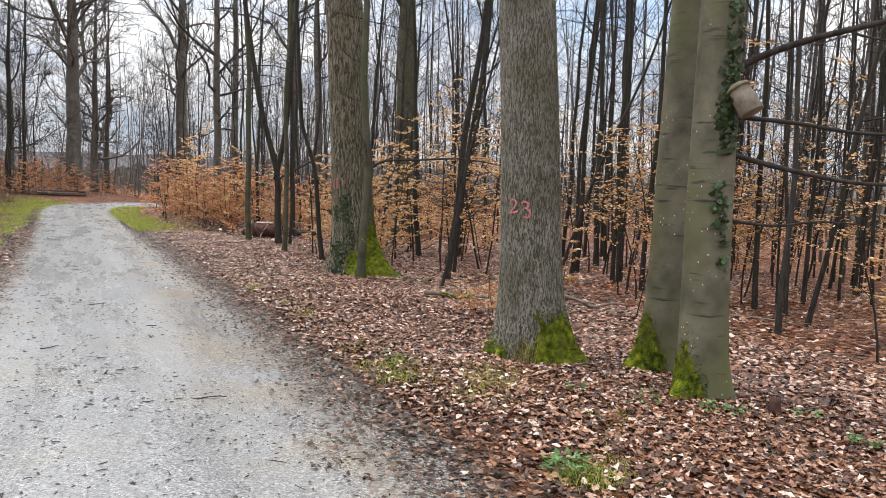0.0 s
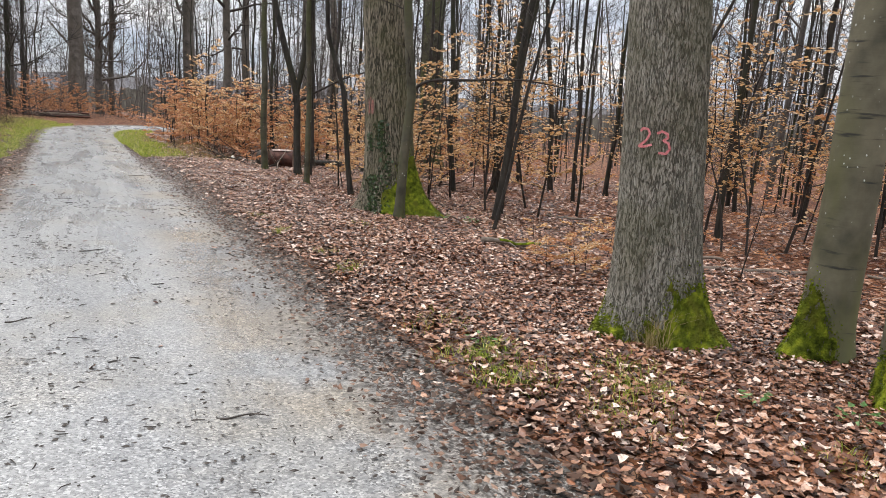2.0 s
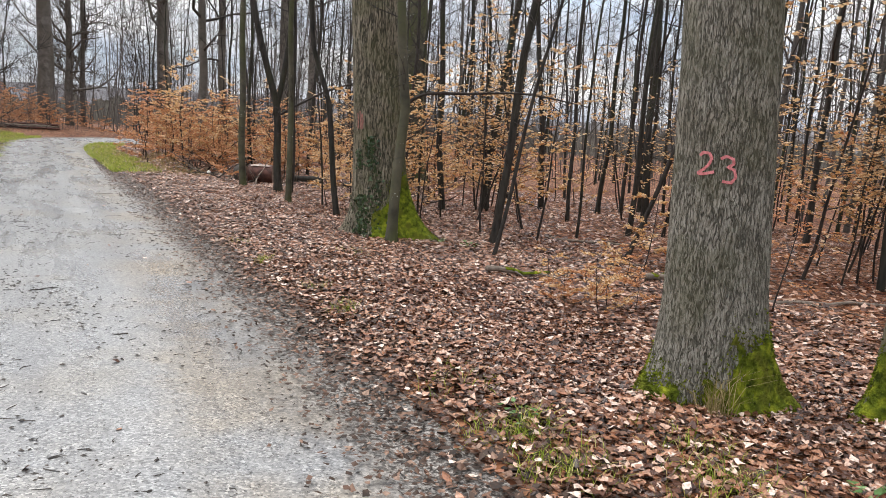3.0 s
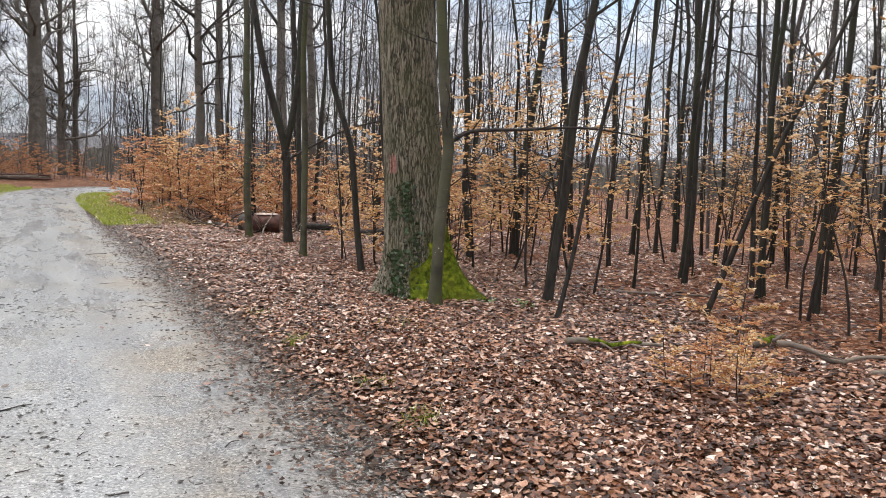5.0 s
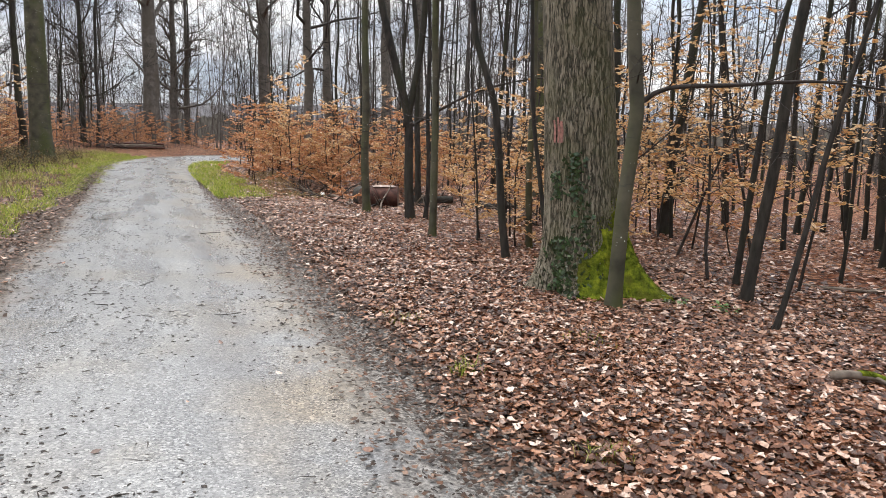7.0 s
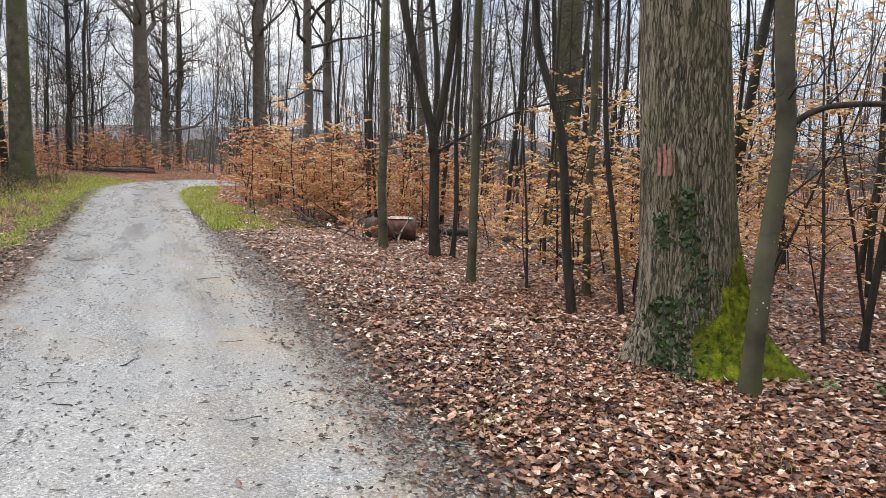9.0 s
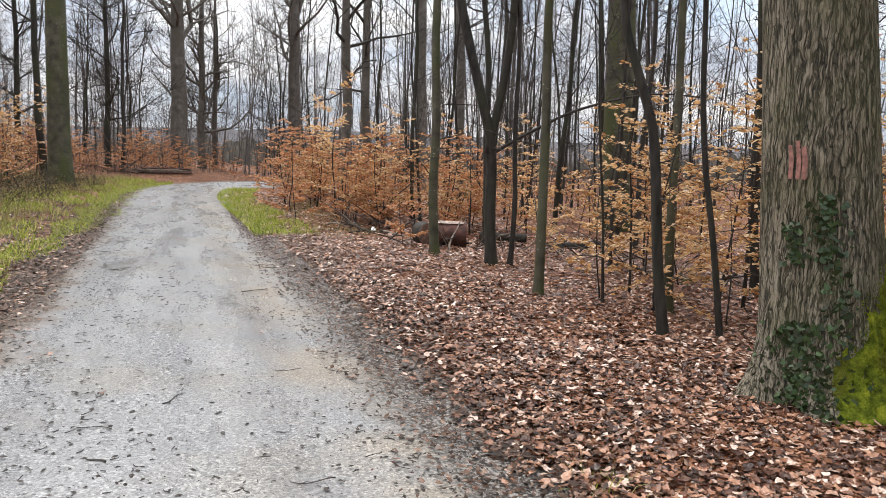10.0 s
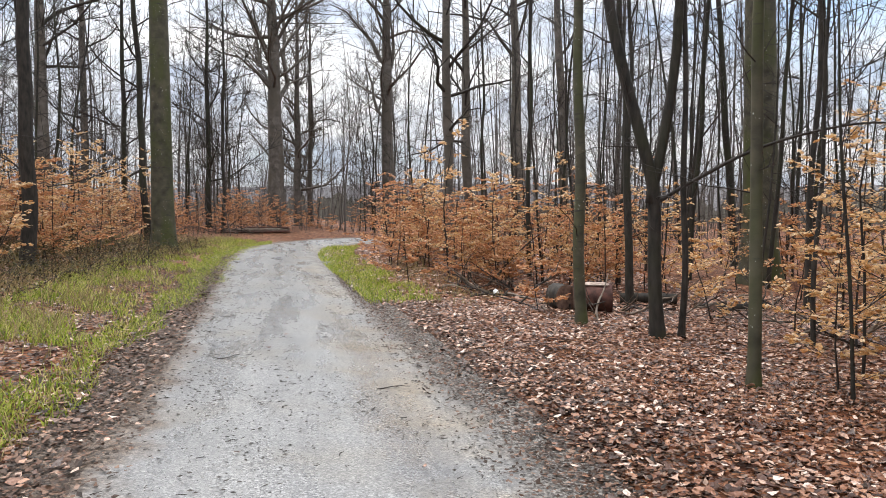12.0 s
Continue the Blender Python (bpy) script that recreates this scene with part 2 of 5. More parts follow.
def road_material():
    m = Mat("wet_gravel", 0.4, 0.65)
    uv = m.axes("UV")
    wob = m.noise(1.3, 5)
    wob2 = m.noise(7, 4)
    u = m.math("ADD", uv[0], m.math("MULTIPLY", m.math("SUBTRACT", wob, 0.5), 0.8))
    u = m.math("ADD", u, m.math("MULTIPLY", m.math("SUBTRACT", wob2, 0.5), 0.35))
    v = m.voronoi(95)
    sep = m.n.new("ShaderNodeSeparateColor")
    m.l.new(v, sep.inputs[0])
    grit = m.noise(38, 6, None, 0.7)
    c = m.ramp(sep.outputs[0], (0.0, (0.095, 0.095, 0.096)), (0.35, (0.185, 0.184, 0.183)), (0.8, (0.27, 0.267, 0.262)), (1.0, (0.42, 0.415, 0.405)))
    c = m.mix(m.step(grit, 0.44, 0.32), c, (0.05, 0.047, 0.043))
    c = m.mix(m.step(m.noise(0.9, 5, m.at((2.0, 0.22, 1))), 0.40, 0.72), c, (0.74, 0.74, 0.76), "MULTIPLY")
    edge_r = m.step(u, 0.95, 1.50)
    edge_l = m.step(u, -0.92, -1.35)
    sand = m.mix(m.step(m.noise(1.1, 4), 0.45, 0.7), (1.0, 1.0, 0.99), (0.99, 0.94, 0.85))
    c = m.mix(1.0, c, sand, "MULTIPLY")
    c = m.mix(m.math("MULTIPLY", m.step(u, 0.25, 0.85), m.step(m.noise(0.8, 4), 0.38, 0.62)), c, (1.12, 0.98, 0.80), "MULTIPLY")
    mud = m.ramp(m.noise(42, 6, None, 0.75), (0.40, (0.014, 0.011, 0.009)), (0.49, (0.100, 0.086, 0.074)), (0.60, (0.36, 0.335, 0.305)))
    c = m.mix(m.math("MAXIMUM", edge_r, edge_l), c, mud)
    wet = m.noise(1.5, 5, m.at((1.5, 0.25, 1)))
    r = m.ramp(m.math("ADD", wet, m.math("MULTIPLY", grit, 0.25)), (0.40, (0.15,) * 3), (0.80, (0.40,) * 3))
    r = m.mix(m.math("MAXIMUM", edge_r, edge_l), r, (0.55, 0.55, 0.55))
    m.l.new(m.mix(m.math("MAXIMUM", edge_r, edge_l), (0.62, 0.62, 0.62), (0.32, 0.32, 0.32)), m.b.inputs["Specular IOR Level"])
    c = m.mix(edge_l, c, (0.60, 0.46, 0.36), "MULTIPLY")
    m.color(c).rough(r)
    return m.bump(sep.outputs[1], 0.2, 0.005).bump(grit, 0.35, 0.008).m


ROAD = road_material()


def plain(name, c0, c1, scale=12, rough=0.7, bump=0.4, stretch=(1, 1, 1)):
    m = Mat(name, rough, 0.3)
    n = m.noise(scale, 5, m.at(stretch))
    return m.color(m.ramp(n, (0.3, c0), (0.7, c1))).bump(n, bump, 0.01).m


CUT_WOOD = plain("cut_wood", (0.07, 0.04, 0.03), (0.24, 0.15, 0.11), 16)
PALE_WOOD = plain("pale_bare_wood", (0.16, 0.11, 0.085), (0.46, 0.36, 0.30), 16)
RED_WOOD = plain("red_rotten_wood", (0.028, 0.013, 0.010), (0.12, 0.052, 0.038), 9, 0.8, 0.8)
GREY_WOOD = plain("grey_branch_wood", (0.07, 0.055, 0.042), (0.24, 0.19, 0.15), 9, 0.8, 0.6)
DARK_BIT = plain("dark_wet_debris", (0.012, 0.010, 0.008), (0.06, 0.045, 0.035), 30, 0.5)
BOX_WOOD = plain("weathered_woodcrete", (0.11, 0.09, 0.065), (0.24, 0.20, 0.15), 14, 0.85)
PINK = plain("faded_pink_paint", (0.34, 0.10, 0.10), (0.62, 0.22, 0.22), 55, 0.8, 0.2)
RED_PAINT = plain("faded_red_paint", (0.13, 0.07, 0.055), (0.38, 0.17, 0.135), 22, 0.8, 0.2)
WHITE = plain("white_paper", (0.6, 0.6, 0.58), (0.8, 0.8, 0.78), 10, 0.6)
# backdrop greys: the haze of distance is mixed into both colours
THICKET = plain("haze_tinted_thicket", (0.060, 0.055, 0.044), (0.17, 0.155, 0.125), 1.6, 0.95, 0.0, (1, 1, 0.35))
HILL = plain("haze_tinted_woodland", (0.13, 0.125, 0.13), (0.20, 0.19, 0.19), 0.35, 0.95, 0.0)


# ---- mesh tools ----
class Geo:
    """Collects vertices and faces of one mesh."""

    def __init__(self):
        self.v, self.f, self.count = [], [], 0

    def add(self, verts, faces):
        verts = np.asarray(verts, float).reshape(-1, 3)
        self.f.extend([tuple(int(i) + self.count for i in f) for f in faces])
        self.v.append(verts)
        self.count += len(verts)

    def tube(self, pts, radii, sides=5, cap=True):
        pts, radii = np.asarray(pts, float), np.asarray(radii, float)
        n = len(pts)
        tan = np.gradient(pts, axis=0)
        tan /= np.linalg.norm(tan, axis=1)[:, None] + 1e-9
        ref = np.array((1.0, 0, 0)) if abs(tan[0][0]) < 0.8 else np.array((0, 1.0, 0))
        a = np.cross(tan, ref)
        a /= np.linalg.norm(a, axis=1)[:, None] + 1e-9
        b = np.cross(tan, a)
        ang = np.arange(sides) * 2 * math.pi / sides
        ring = pts[:, None, :] + radii[:, None, None] * (np.cos(ang)[None, :, None] * a[:, None, :] + np.sin(ang)[None, :, None] * b[:, None, :])
        faces = []
        for i in range(n - 1):
            for j in range(sides):
                k = (j + 1) % sides
                faces.append((i * sides + j, i * sides + k, (i + 1) * sides + k, (i + 1) * sides + j))
        if cap:
            faces.append(tuple(range(sides))[::-1])
            faces.append(tuple((n - 1) * sides + j for j in range(sides)))
        self.add(ring.reshape(-1, 3), faces)

    def mesh(self, name, mat, smooth=True):
        me = bpy.data.meshes.new(name)
        v = np.concatenate(self.v) if self.v else np.zeros((0, 3))
        me.from_pydata(v.tolist(), [], self.f)
        me.materials.append(mat)
        if smooth:
            me.polygons.foreach_set("use_smooth", [True] * len(me.polygons))
        me.update()
        return me


def part(name, geo, mat, parent, label="", smooth=True):
    me = geo if isinstance(geo, bpy.types.Mesh) else geo.mesh(name, mat, smooth)
    ob = new(name, me)
    ob.parent = parent
    if label:
        ob["label"] = label
    return ob


def thing(name, at, label, category, group="", kind=""):
    ob = new(name)
    ob.location = at
    ob.empty_display_size = 0.1
    return tagged(ob, label, category, group, kind)


def solid(name, geo, mat, label, category, group="", kind="", smooth=True):
    return tagged(new(name, geo.mesh(name, mat, smooth)), label, category, group, kind)


# ---- ground ----
def smooth(a, b, x):
    t = np.clip((np.asarray(x, float) - a) / (b - a), 0, 1)
    return t * t * (3 - 2 * t)


LINE = np.array(((0.2, -40), (0.2, -12), (0.2, 0), (0.22, 10), (0.10, 17), (-0.22, 25), (-0.55, 33), (-0.50, 38), (0.1, 43), (1.9, 48), (5.5, 52), (11, 55), (20, 57), (45, 58)), float)


def catmull(p, step):
    out = []
    for i in range(1, len(p) - 2):
        a, b, c, d = p[i - 1], p[i], p[i + 1], p[i + 2]
        n = max(2, int(np.linalg.norm(c - b) / step))
        for t in np.arange(n) / n:
            out.append(0.5 * (2 * b + (c - a) * t + (2 * a - 5 * b + 4 * c - d) * t * t + (3 * b - a - 3 * c + d) * t ** 3))
    return np.array(out)


ROADLINE = catmull(LINE, 0.12)
COARSE = ROADLINE[::8]


def road_offset(x, y):
    """Signed distance from the road's middle, positive on the side of the wood."""
    x, y = np.broadcast_arrays(np.asarray(x, float), np.asarray(y, float))
    px, py = x.reshape(-1), y.reshape(-1)
    best, sign = np.full(px.shape, 1e9), np.ones(px.shape)
    seg = np.diff(COARSE, axis=0)
    for (ax, ay), (dx, dy) in zip(COARSE[:-1], seg):
        t = np.clip(((px - ax) * dx + (py - ay) * dy) / (dx * dx + dy * dy), 0, 1)
        ex, ey = px - ax - t * dx, py - ay - t * dy
        d = np.hypot(ex, ey)
        m = d < best
        best[m] = d[m]
        sign[m] = np.where(ex * dy - ey * dx > 0, 1, -1)[m]
    return (best * sign).reshape(x.shape)


def waves(x, y):
    return 0.035 * np.sin(0.9 * x + 0.4 * y + 1) * np.cos(0.7 * y - 0.3 * x) + 0.02 * np.sin(2.3 * x - 1.1 * y) * np.sin(1.9 * y + 0.7 * x + 2) + 0.008 * np.sin(6.1 * x + 3 * y) * np.sin(5.3 * y - 2 * x)


def slope(x, y):
    return -0.9 * np.tanh(x / 20) + 0.3 * smooth(47, 57, y) * smooth(9, -1, x)


def ground_z(x, y, off=None):
    x, y = np.asarray(x, float), np.asarray(y, float)
    off = road_offset(x, y) if off is None else off
    side = smooth(1.2, 2.6, np.abs(off))
    return slope(x, y) - 0.05 + side * (0.10 + waves(x, y))


def gz(x, y):
    return float(ground_z(np.array([x]), np.array([y]))[0])


def graded(*runs):
    out = []
    for a, b, s in runs:
        out.extend(np.arange(a, b - 1e-6, s))
    return np.array(out)


def grid_faces(nx, ny):
    i, j = np.meshgrid(np.arange(nx - 1), np.arange(ny - 1))
    a = (j * nx + i).reshape(-1)
    return np.stack((a, a + 1, a + nx + 1, a + nx), 1).tolist()


gx = graded((-420, -60, 60), (-60, -12, 6), (-12, -4, 0.8), (-4, 9, 0.2), (9, 20, 0.7), (20, 60, 5), (60, 421, 60))
gy = graded((-200, -20, 30), (-20, -2, 2), (-2, 34, 0.25), (34, 62, 0.7), (62, 120, 6), (120, 600, 60))
GX, GY = np.meshgrid(gx, gy)
ground_geo = Geo()
ground_geo.add(np.stack((GX, GY, ground_z(GX, GY)), -1), grid_faces(len(gx), len(gy)))
solid("ground", ground_geo, LITTER, "forest floor under brown fallen leaves", "forest floor", kind="structure")

cols = np.linspace(-1.85, 1.95, 39)
d_line = np.gradient(ROADLINE, axis=0)
d_line /= np.linalg.norm(d_line, axis=1)[:, None]
side_dir = np.stack((d_line[:, 1], -d_line[:, 0]), 1)
RX = ROADLINE[:, None, 0] + cols[None, :] * side_dir[:, None, 0]
RY = ROADLINE[:, None, 1] + cols[None, :] * side_dir[:, None, 1]
crown = 0.03 * (1 - (cols / 1.5) ** 2) - 0.012 * np.exp(-((np.abs(cols) - 0.75) / 0.25) ** 2)
sink = 0.09 * smooth(1.25, 1.9, np.abs(cols))
RZ = slope(RX, RY) + (crown - sink)[None, :] + 0.006 * np.sin(RX * 4 + RY * 1.7) * np.sin(RY * 2.9 + 1)
RZ = np.maximum(RZ, ground_z(RX, RY) + (0.012 - 0.035 * smooth(1.75, 1.95, np.abs(cols)))[None, :])
road_geo = Geo()
road_geo.add(np.stack((RX, RY, RZ), -1), grid_faces(len(cols), len(ROADLINE)))
road_me = road_geo.mesh("road", ROAD)
uv = road_me.uv_layers.new(name="across")
length = np.concatenate(((0,), np.cumsum(np.linalg.norm(np.diff(ROADLINE, axis=0), axis=1))))
U, V = np.broadcast_to(cols[None, :], RX.shape).reshape(-1), np.broadcast_to(length[:, None], RX.shape).reshape(-1)
loop_v = np.zeros(len(road_me.loops), int)
road_me.loops.foreach_get("vertex_index", loop_v)
uv.data.foreach_set("uv", np.stack((U[loop_v], V[loop_v]), 1).reshape(-1))
tagged(new("road", road_me), "wet pale gravel forest track with muddy edges", "forest road", kind="structure")


# ---- trees ----
def unit(v):
    return v / (np.linalg.norm(v) + 1e-9)


def limb(rng, start, way, length, r, n, rise=0.15, wander=0.12, droop=0.0):
    """A crooked line of n + 1 points that thins out."""
    pts, p, d = [start], np.array(start, float), unit(np.array(way, float))
    for i in range(n):
        d = unit(d + rng.normal(0, wander, 3) + np.array((0, 0, rise - droop * i / n)))
        p = p + d * length / n
        pts.append(p)
    return np.array(pts), r * np.linspace(1, 0.25, n + 1)


def crown_into(geo, rng, axis, radius, h, start, n, reach, steep=0.7, second=5, third=2, sides=4, thick=0.28, finest=0.004):
    for k in range(n):
        rel = start + (0.97 - start) * (k + rng.random()) / n
        z = rel * h
        a = rng.random() * 2 * math.pi
        up = steep * (0.15 + 0.85 * rng.random())
        way = np.array((math.cos(a), math.sin(a), up))
        ln = reach * (1.15 - 0.75 * (rel - start) / (1 - start)) * (0.6 + 0.7 * rng.random())
        r = max(0.006, radius(z) * (thick + 0.25 * rng.random()))
        pts, rad = limb(rng, axis(z), way, ln, r, 5, 0.07, 0.21)
        geo.tube(pts, rad, sides, False)
        for _ in range(second):
            i = 1 + int(rng.random() * 4)
            w2 = unit(pts[i + 1] - pts[i]) + rng.normal(0, 0.55, 3) + np.array((0, 0, 0.15))
            p2, r2 = limb(rng, pts[i], w2, ln * (0.25 + 0.40 * rng.random()), max(finest * 1.25, rad[i] * 0.5), 3, 0.06, 0.2)
            geo.tube(p2[(0, 2, 3), :], r2[[0, 2, 3]], 3, False)
            for _ in range(third):
                j = 1 + int(rng.random() * 2)
                w3 = unit(p2[j + 1] - p2[j]) + rng.normal(0, 0.6, 3)
                p3, r3 = limb(rng, p2[j], w3, ln * (0.12 + 0.16 * rng.random()), max(finest, r2[j] * 0.55), 2, 0.05, 0.2)
                geo.tube(p3[(0, 2), :], r3[[0, 2]], 3, False)


class Stem:
    """A trunk: its axis, and its surface by angle and height, in the tree's own frame."""

    def __init__(self, seed, r, h, lean=(0, 0), bends=(), flare=0.35, lobes=4, ridge=0.0, crook=0.02, roots=()):
        self.rng = np.random.default_rng(seed)
        self.r, self.h, self.lean, self.flare, self.lobes, self.ridge = r, h, lean, flare, lobes, ridge
        self.ph = self.rng.random(8) * 6.28
        self.crook, self.roots = crook, roots
        self.bz = np.array([0] + [b[0] for b in bends] + ([] if bends else [h]))
        self.bx = np.array([0] + [b[1] for b in bends] + ([] if bends else [0]), float)
        self.by = np.array([0] + [b[2] for b in bends] + ([] if bends else [0]), float)

    def axis(self, z):
        p = self.ph
        c = self.crook * min(1.0, z / 1.5)
        x = self.lean[0] * z + np.interp(z, self.bz, self.bx) + c * (math.sin(0.9 * z + p[0]) + 0.5 * math.sin(2.1 * z + p[1]))
        y = self.lean[1] * z + np.interp(z, self.bz, self.by) + c * (math.sin(0.8 * z + p[2]) + 0.5 * math.sin(1.9 * z + p[3]))
        return np.array((x, y, z))

    def mean(self, z):
        top = max(0.02, 1 - 0.92 * (max(z, 0) / self.h) ** 1.15)
        return self.r * (1.03 * top + self.flare * math.exp(-max(z, 0) / (1.3 * self.r + 0.05)))

    def radius(self, th, z):
        base = self.mean(z)
        fl = math.exp(-max(z, 0) / (1.1 * self.r + 0.05))
        lob = sum(math.cos(n * th + self.ph[i]) for i, n in enumerate((2, self.lobes, self.lobes + 3))) / 3
        rr = base * (1 + 0.75 * self.flare * fl * lob + 0.03 * math.cos(2 * th + self.ph[4] + 0.3 * z) + 0.02 * math.sin(5 * th + 0.8 * z))
        for a, amount, width, tall in self.roots:
            d = (th - a + math.pi) % (2 * math.pi) - math.pi
            rr += self.r * amount * math.exp(-(d / width) ** 2) * math.exp(-max(z, 0) / tall)
        if self.ridge:
            w = 0.9 * math.sin(1.7 * z + 2 * math.sin(3 * th)) + 0.5 * math.sin(4.3 * z + 5 * th + self.ph[5]) + 0.35 * math.sin(9.1 * z + self.ph[6] + 7 * th)
            s = abs(math.sin(15 * th + w))
            brk = 0.75 + 0.25 * math.sin(11 * z + 4 * math.sin(9 * th))
            rr += self.ridge * (s ** 0.6 - 0.6) * brk
        return rr

    def point(self, th, z, out=0.0):
        r = self.radius(th, z) + out
        return self.axis(z) + np.array((r * math.cos(th), r * math.sin(th), 0))

    def rings(self, zs, sides):
        geo, faces = Geo(), []
        v = [self.point(j * 2 * math.pi / sides, z) for z in zs for j in range(sides)]
        for i in range(len(zs) - 1):
            for j in range(sides):
                k = (j + 1) % sides
                faces.append((i * sides + j, i * sides + k, (i + 1) * sides + k, (i + 1) * sides + j))
        faces.append(tuple((len(zs) - 1) * sides + j for j in range(sides)))
        geo.add(v, faces)
        return geo

    def patch(self, keep, th0, th1, z0, z1, nt, nz, out, rough):
        """A raised shell over part of the trunk, as far as keep(angle, height) holds."""
        geo = Geo()
        idx, verts, faces = {}, [], []
        for i in range(nz):
            for j in range(nt):
                tc, zc = th0 + (th1 - th0) * (j + 0.5) / nt, z0 + (z1 - z0) * (i + 0.5) / nz
                if not keep(tc, zc):
                    continue
                quad = []
                for a, b in ((j, i), (j + 1, i), (j + 1, i + 1), (j, i + 1)):
                    if (a, b) not in idx:
                        th, z = th0 + (th1 - th0) * a / nt, z0 + (z1 - z0) * b / nz
                        inside = sum(keep(th + e * (th1 - th0) / nt, z + f * (z1 - z0) / nz) for e in (-0.6, 0.6) for f in (-0.6, 0.6)) / 4
                        bump = noise.noise(Vector((th * 9, z * 14, 0.3))) * rough + noise.noise(Vector((th * 40, z * 45, 1.3))) * rough * 0.6
                        idx[(a, b)] = len(verts)
                        verts.append(self.point(th, z, -0.004 + (out + bump) * (1 if inside > 0.9 else 0.15)))
                    quad.append(idx[(a, b)])
                faces.append(tuple(quad))
        geo.add(verts, faces)
        return geo


    def fuzz(self, geo, keep, th0, th1, z0, z1, count, size):
        """Small moss tufts over the same part, thinning out past its edge."""
        rng = self.rng
        for th, z, a, b, t, l in zip(th0 + (th1 - th0) * rng.random(count), z0 + (z1 - z0) * rng.random(count), rng.normal(0, 0.12, count), rng.normal(0, 0.07, count), rng.normal(0, 0.5, count), rng.random(count)):
            if not keep(th + a, z + b):
                continue
            p, r = self.point(th, z, 0.002), size * (0.5 + l)
            out = np.array((math.cos(th), math.sin(th), 0.0))
            side = np.array((-math.sin(th), math.cos(th), t)) * r * 0.45
            up = np.array((0, 0, 1.0)) * r * 0.45
            geo.add((p - side - up, p + side - up, p + up, p + out * r * (0.7 + 0.6 * l) + side * t - up * 0.5), ((0, 1, 3), (1, 2, 3), (2, 0, 3)))
        return geo


def heights(h, fine_to, fine, coarse):
    return np.concatenate((np.arange(-0.25, fine_to, fine), np.linspace(fine_to, h, coarse)))


def tree(x, y, stem, trunk_mat, label, limbs=14, start=0.45, reach=3.0, steep=0.8, sides=12, fine_to=5.0, fine=0.25, twig=BARK_TWIG, second=6, third=3, group="", category="tree", thick=0.28, finest=0.004):
    ob = thing("tree", (x, y, gz(x, y)), label, category, group)
    part("trunk", stem.rings(heights(stem.h, fine_to, fine, 9), sides), trunk_mat, ob)
    g = Geo()
    crown_into(g, stem.rng, stem.axis, stem.mean, stem.h, start, limbs, reach, steep, second, third, 4, thick, finest)
    if stem.r < 0.15:
        crown_into(g, stem.rng, stem.axis, lambda z: stem.mean(z) * 0.35, min(stem.h, 9.0), 0.10, 16, 1.0, 0.5, 3, 2, 3)
    part("crown", g, twig, ob, "bare branches and twigs")
    return ob


def oak(x, y, seed, r, lean, label, mat, moss_at, moss_top, flare, roots):
    s = Stem(seed, r, 22, lean, flare=flare, lobes=5, ridge=0.012, crook=0.008, roots=roots)
    ob = tree(x, y, s, mat, label, 16, 0.34, 5.0, 0.7, 132, 5.0, 0.045)
    t0, t1 = moss_at

    def keep(th, z):
        e = min(th - t0, t1 - th) / (t1 - t0)
        return z < moss_top * (0.35 + 1.5 * e) + 0.30 * noise.noise(Vector((th * 3, z * 5, seed))) and e > 0.04 * noise.noise(Vector((z * 9, th, seed)))

    part("moss", s.fuzz(s.patch(keep, t0, t1, -0.2, moss_top + 0.6, 80, 66, 0.013, 0.014), keep, t0 - 0.1, t1 + 0.1, -0.1, moss_top + 0.7, 9000, 0.012), MOSS, ob, "bright green moss on the root flare")

    def low(th, z):
        return z < 0.13 + 0.10 * math.cos(2.5 * (th + 3.5)) + 0.12 * noise.noise(Vector((th * 5, z * 7, seed)))

    if seed == 11:
        part("moss", s.fuzz(s.patch(low, -4.1, -2.3, -0.2, 0.42, 50, 26, 0.006, 0.014), low, -4.1, -2.3, -0.1, 0.45, 3000, 0.012), MOSS, ob, "olive moss low on the root")
    return ob, s


def ivy_into(geo, rng, stem, count, th, z0, z1, spread, size):
    for _ in range(count):
        z = z0 + (z1 - z0) * rng.random()
        a = th + rng.normal(0, spread)
        c = stem.point(a, z, 0.01 + 0.03 * rng.random())
        out = np.array((math.cos(a), math.sin(a), 0.4 * rng.normal()))
        side = unit(np.cross(out, (0, 0, 1.0)) + rng.normal(0, 0.3, 3))
        up = unit(np.cross(side, out) + rng.normal(0, 0.3, 3))
        s = size * (0.6 + 0.8 * rng.random())
        geo.add((c - up * s * 0.5, c + side * s * 0.5 - up * s * 0.15, c + side * s * 0.25 + up * s * 0.2, c + up * s * 0.6, c - side * s * 0.25 + up * s * 0.2, c - side * s * 0.5 - up * s * 0.15),
                ((0, 1, 2, 3), (0, 3, 4, 5)))


# the numbered oak, the mossy oak with its slim neighbour, the pair of beeches
oak_a, stem_a = oak(3.97, 6.10, 11, 0.285, (-0.043, 0.028), "grey oak trunk numbered in pink, mossy at its foot", BARK_OAK, (-2.55, 0.1), 0.52, 0.30, ((-0.7, 0.45, 0.4, 0.16), (-3.5, 0.35, 0.4, 0.16), (-1.6, 0.25, 0.3, 0.12)))
oak_b, stem_b = oak(4.62, 13.32, 23, 0.395, (-0.052, 0.070), "stout brown oak with moss and ivy at its foot", BARK_OAK_WARM, (-2.25, 0.1), 0.85, 0.30, ((-0.75, 0.95, 0.42, 0.30), (-3.3, 0.45, 0.4, 0.22), (-2.2, 0.3, 0.35, 0.16), (-1.5, 0.3, 0.3, 0.2)))
g = Geo()
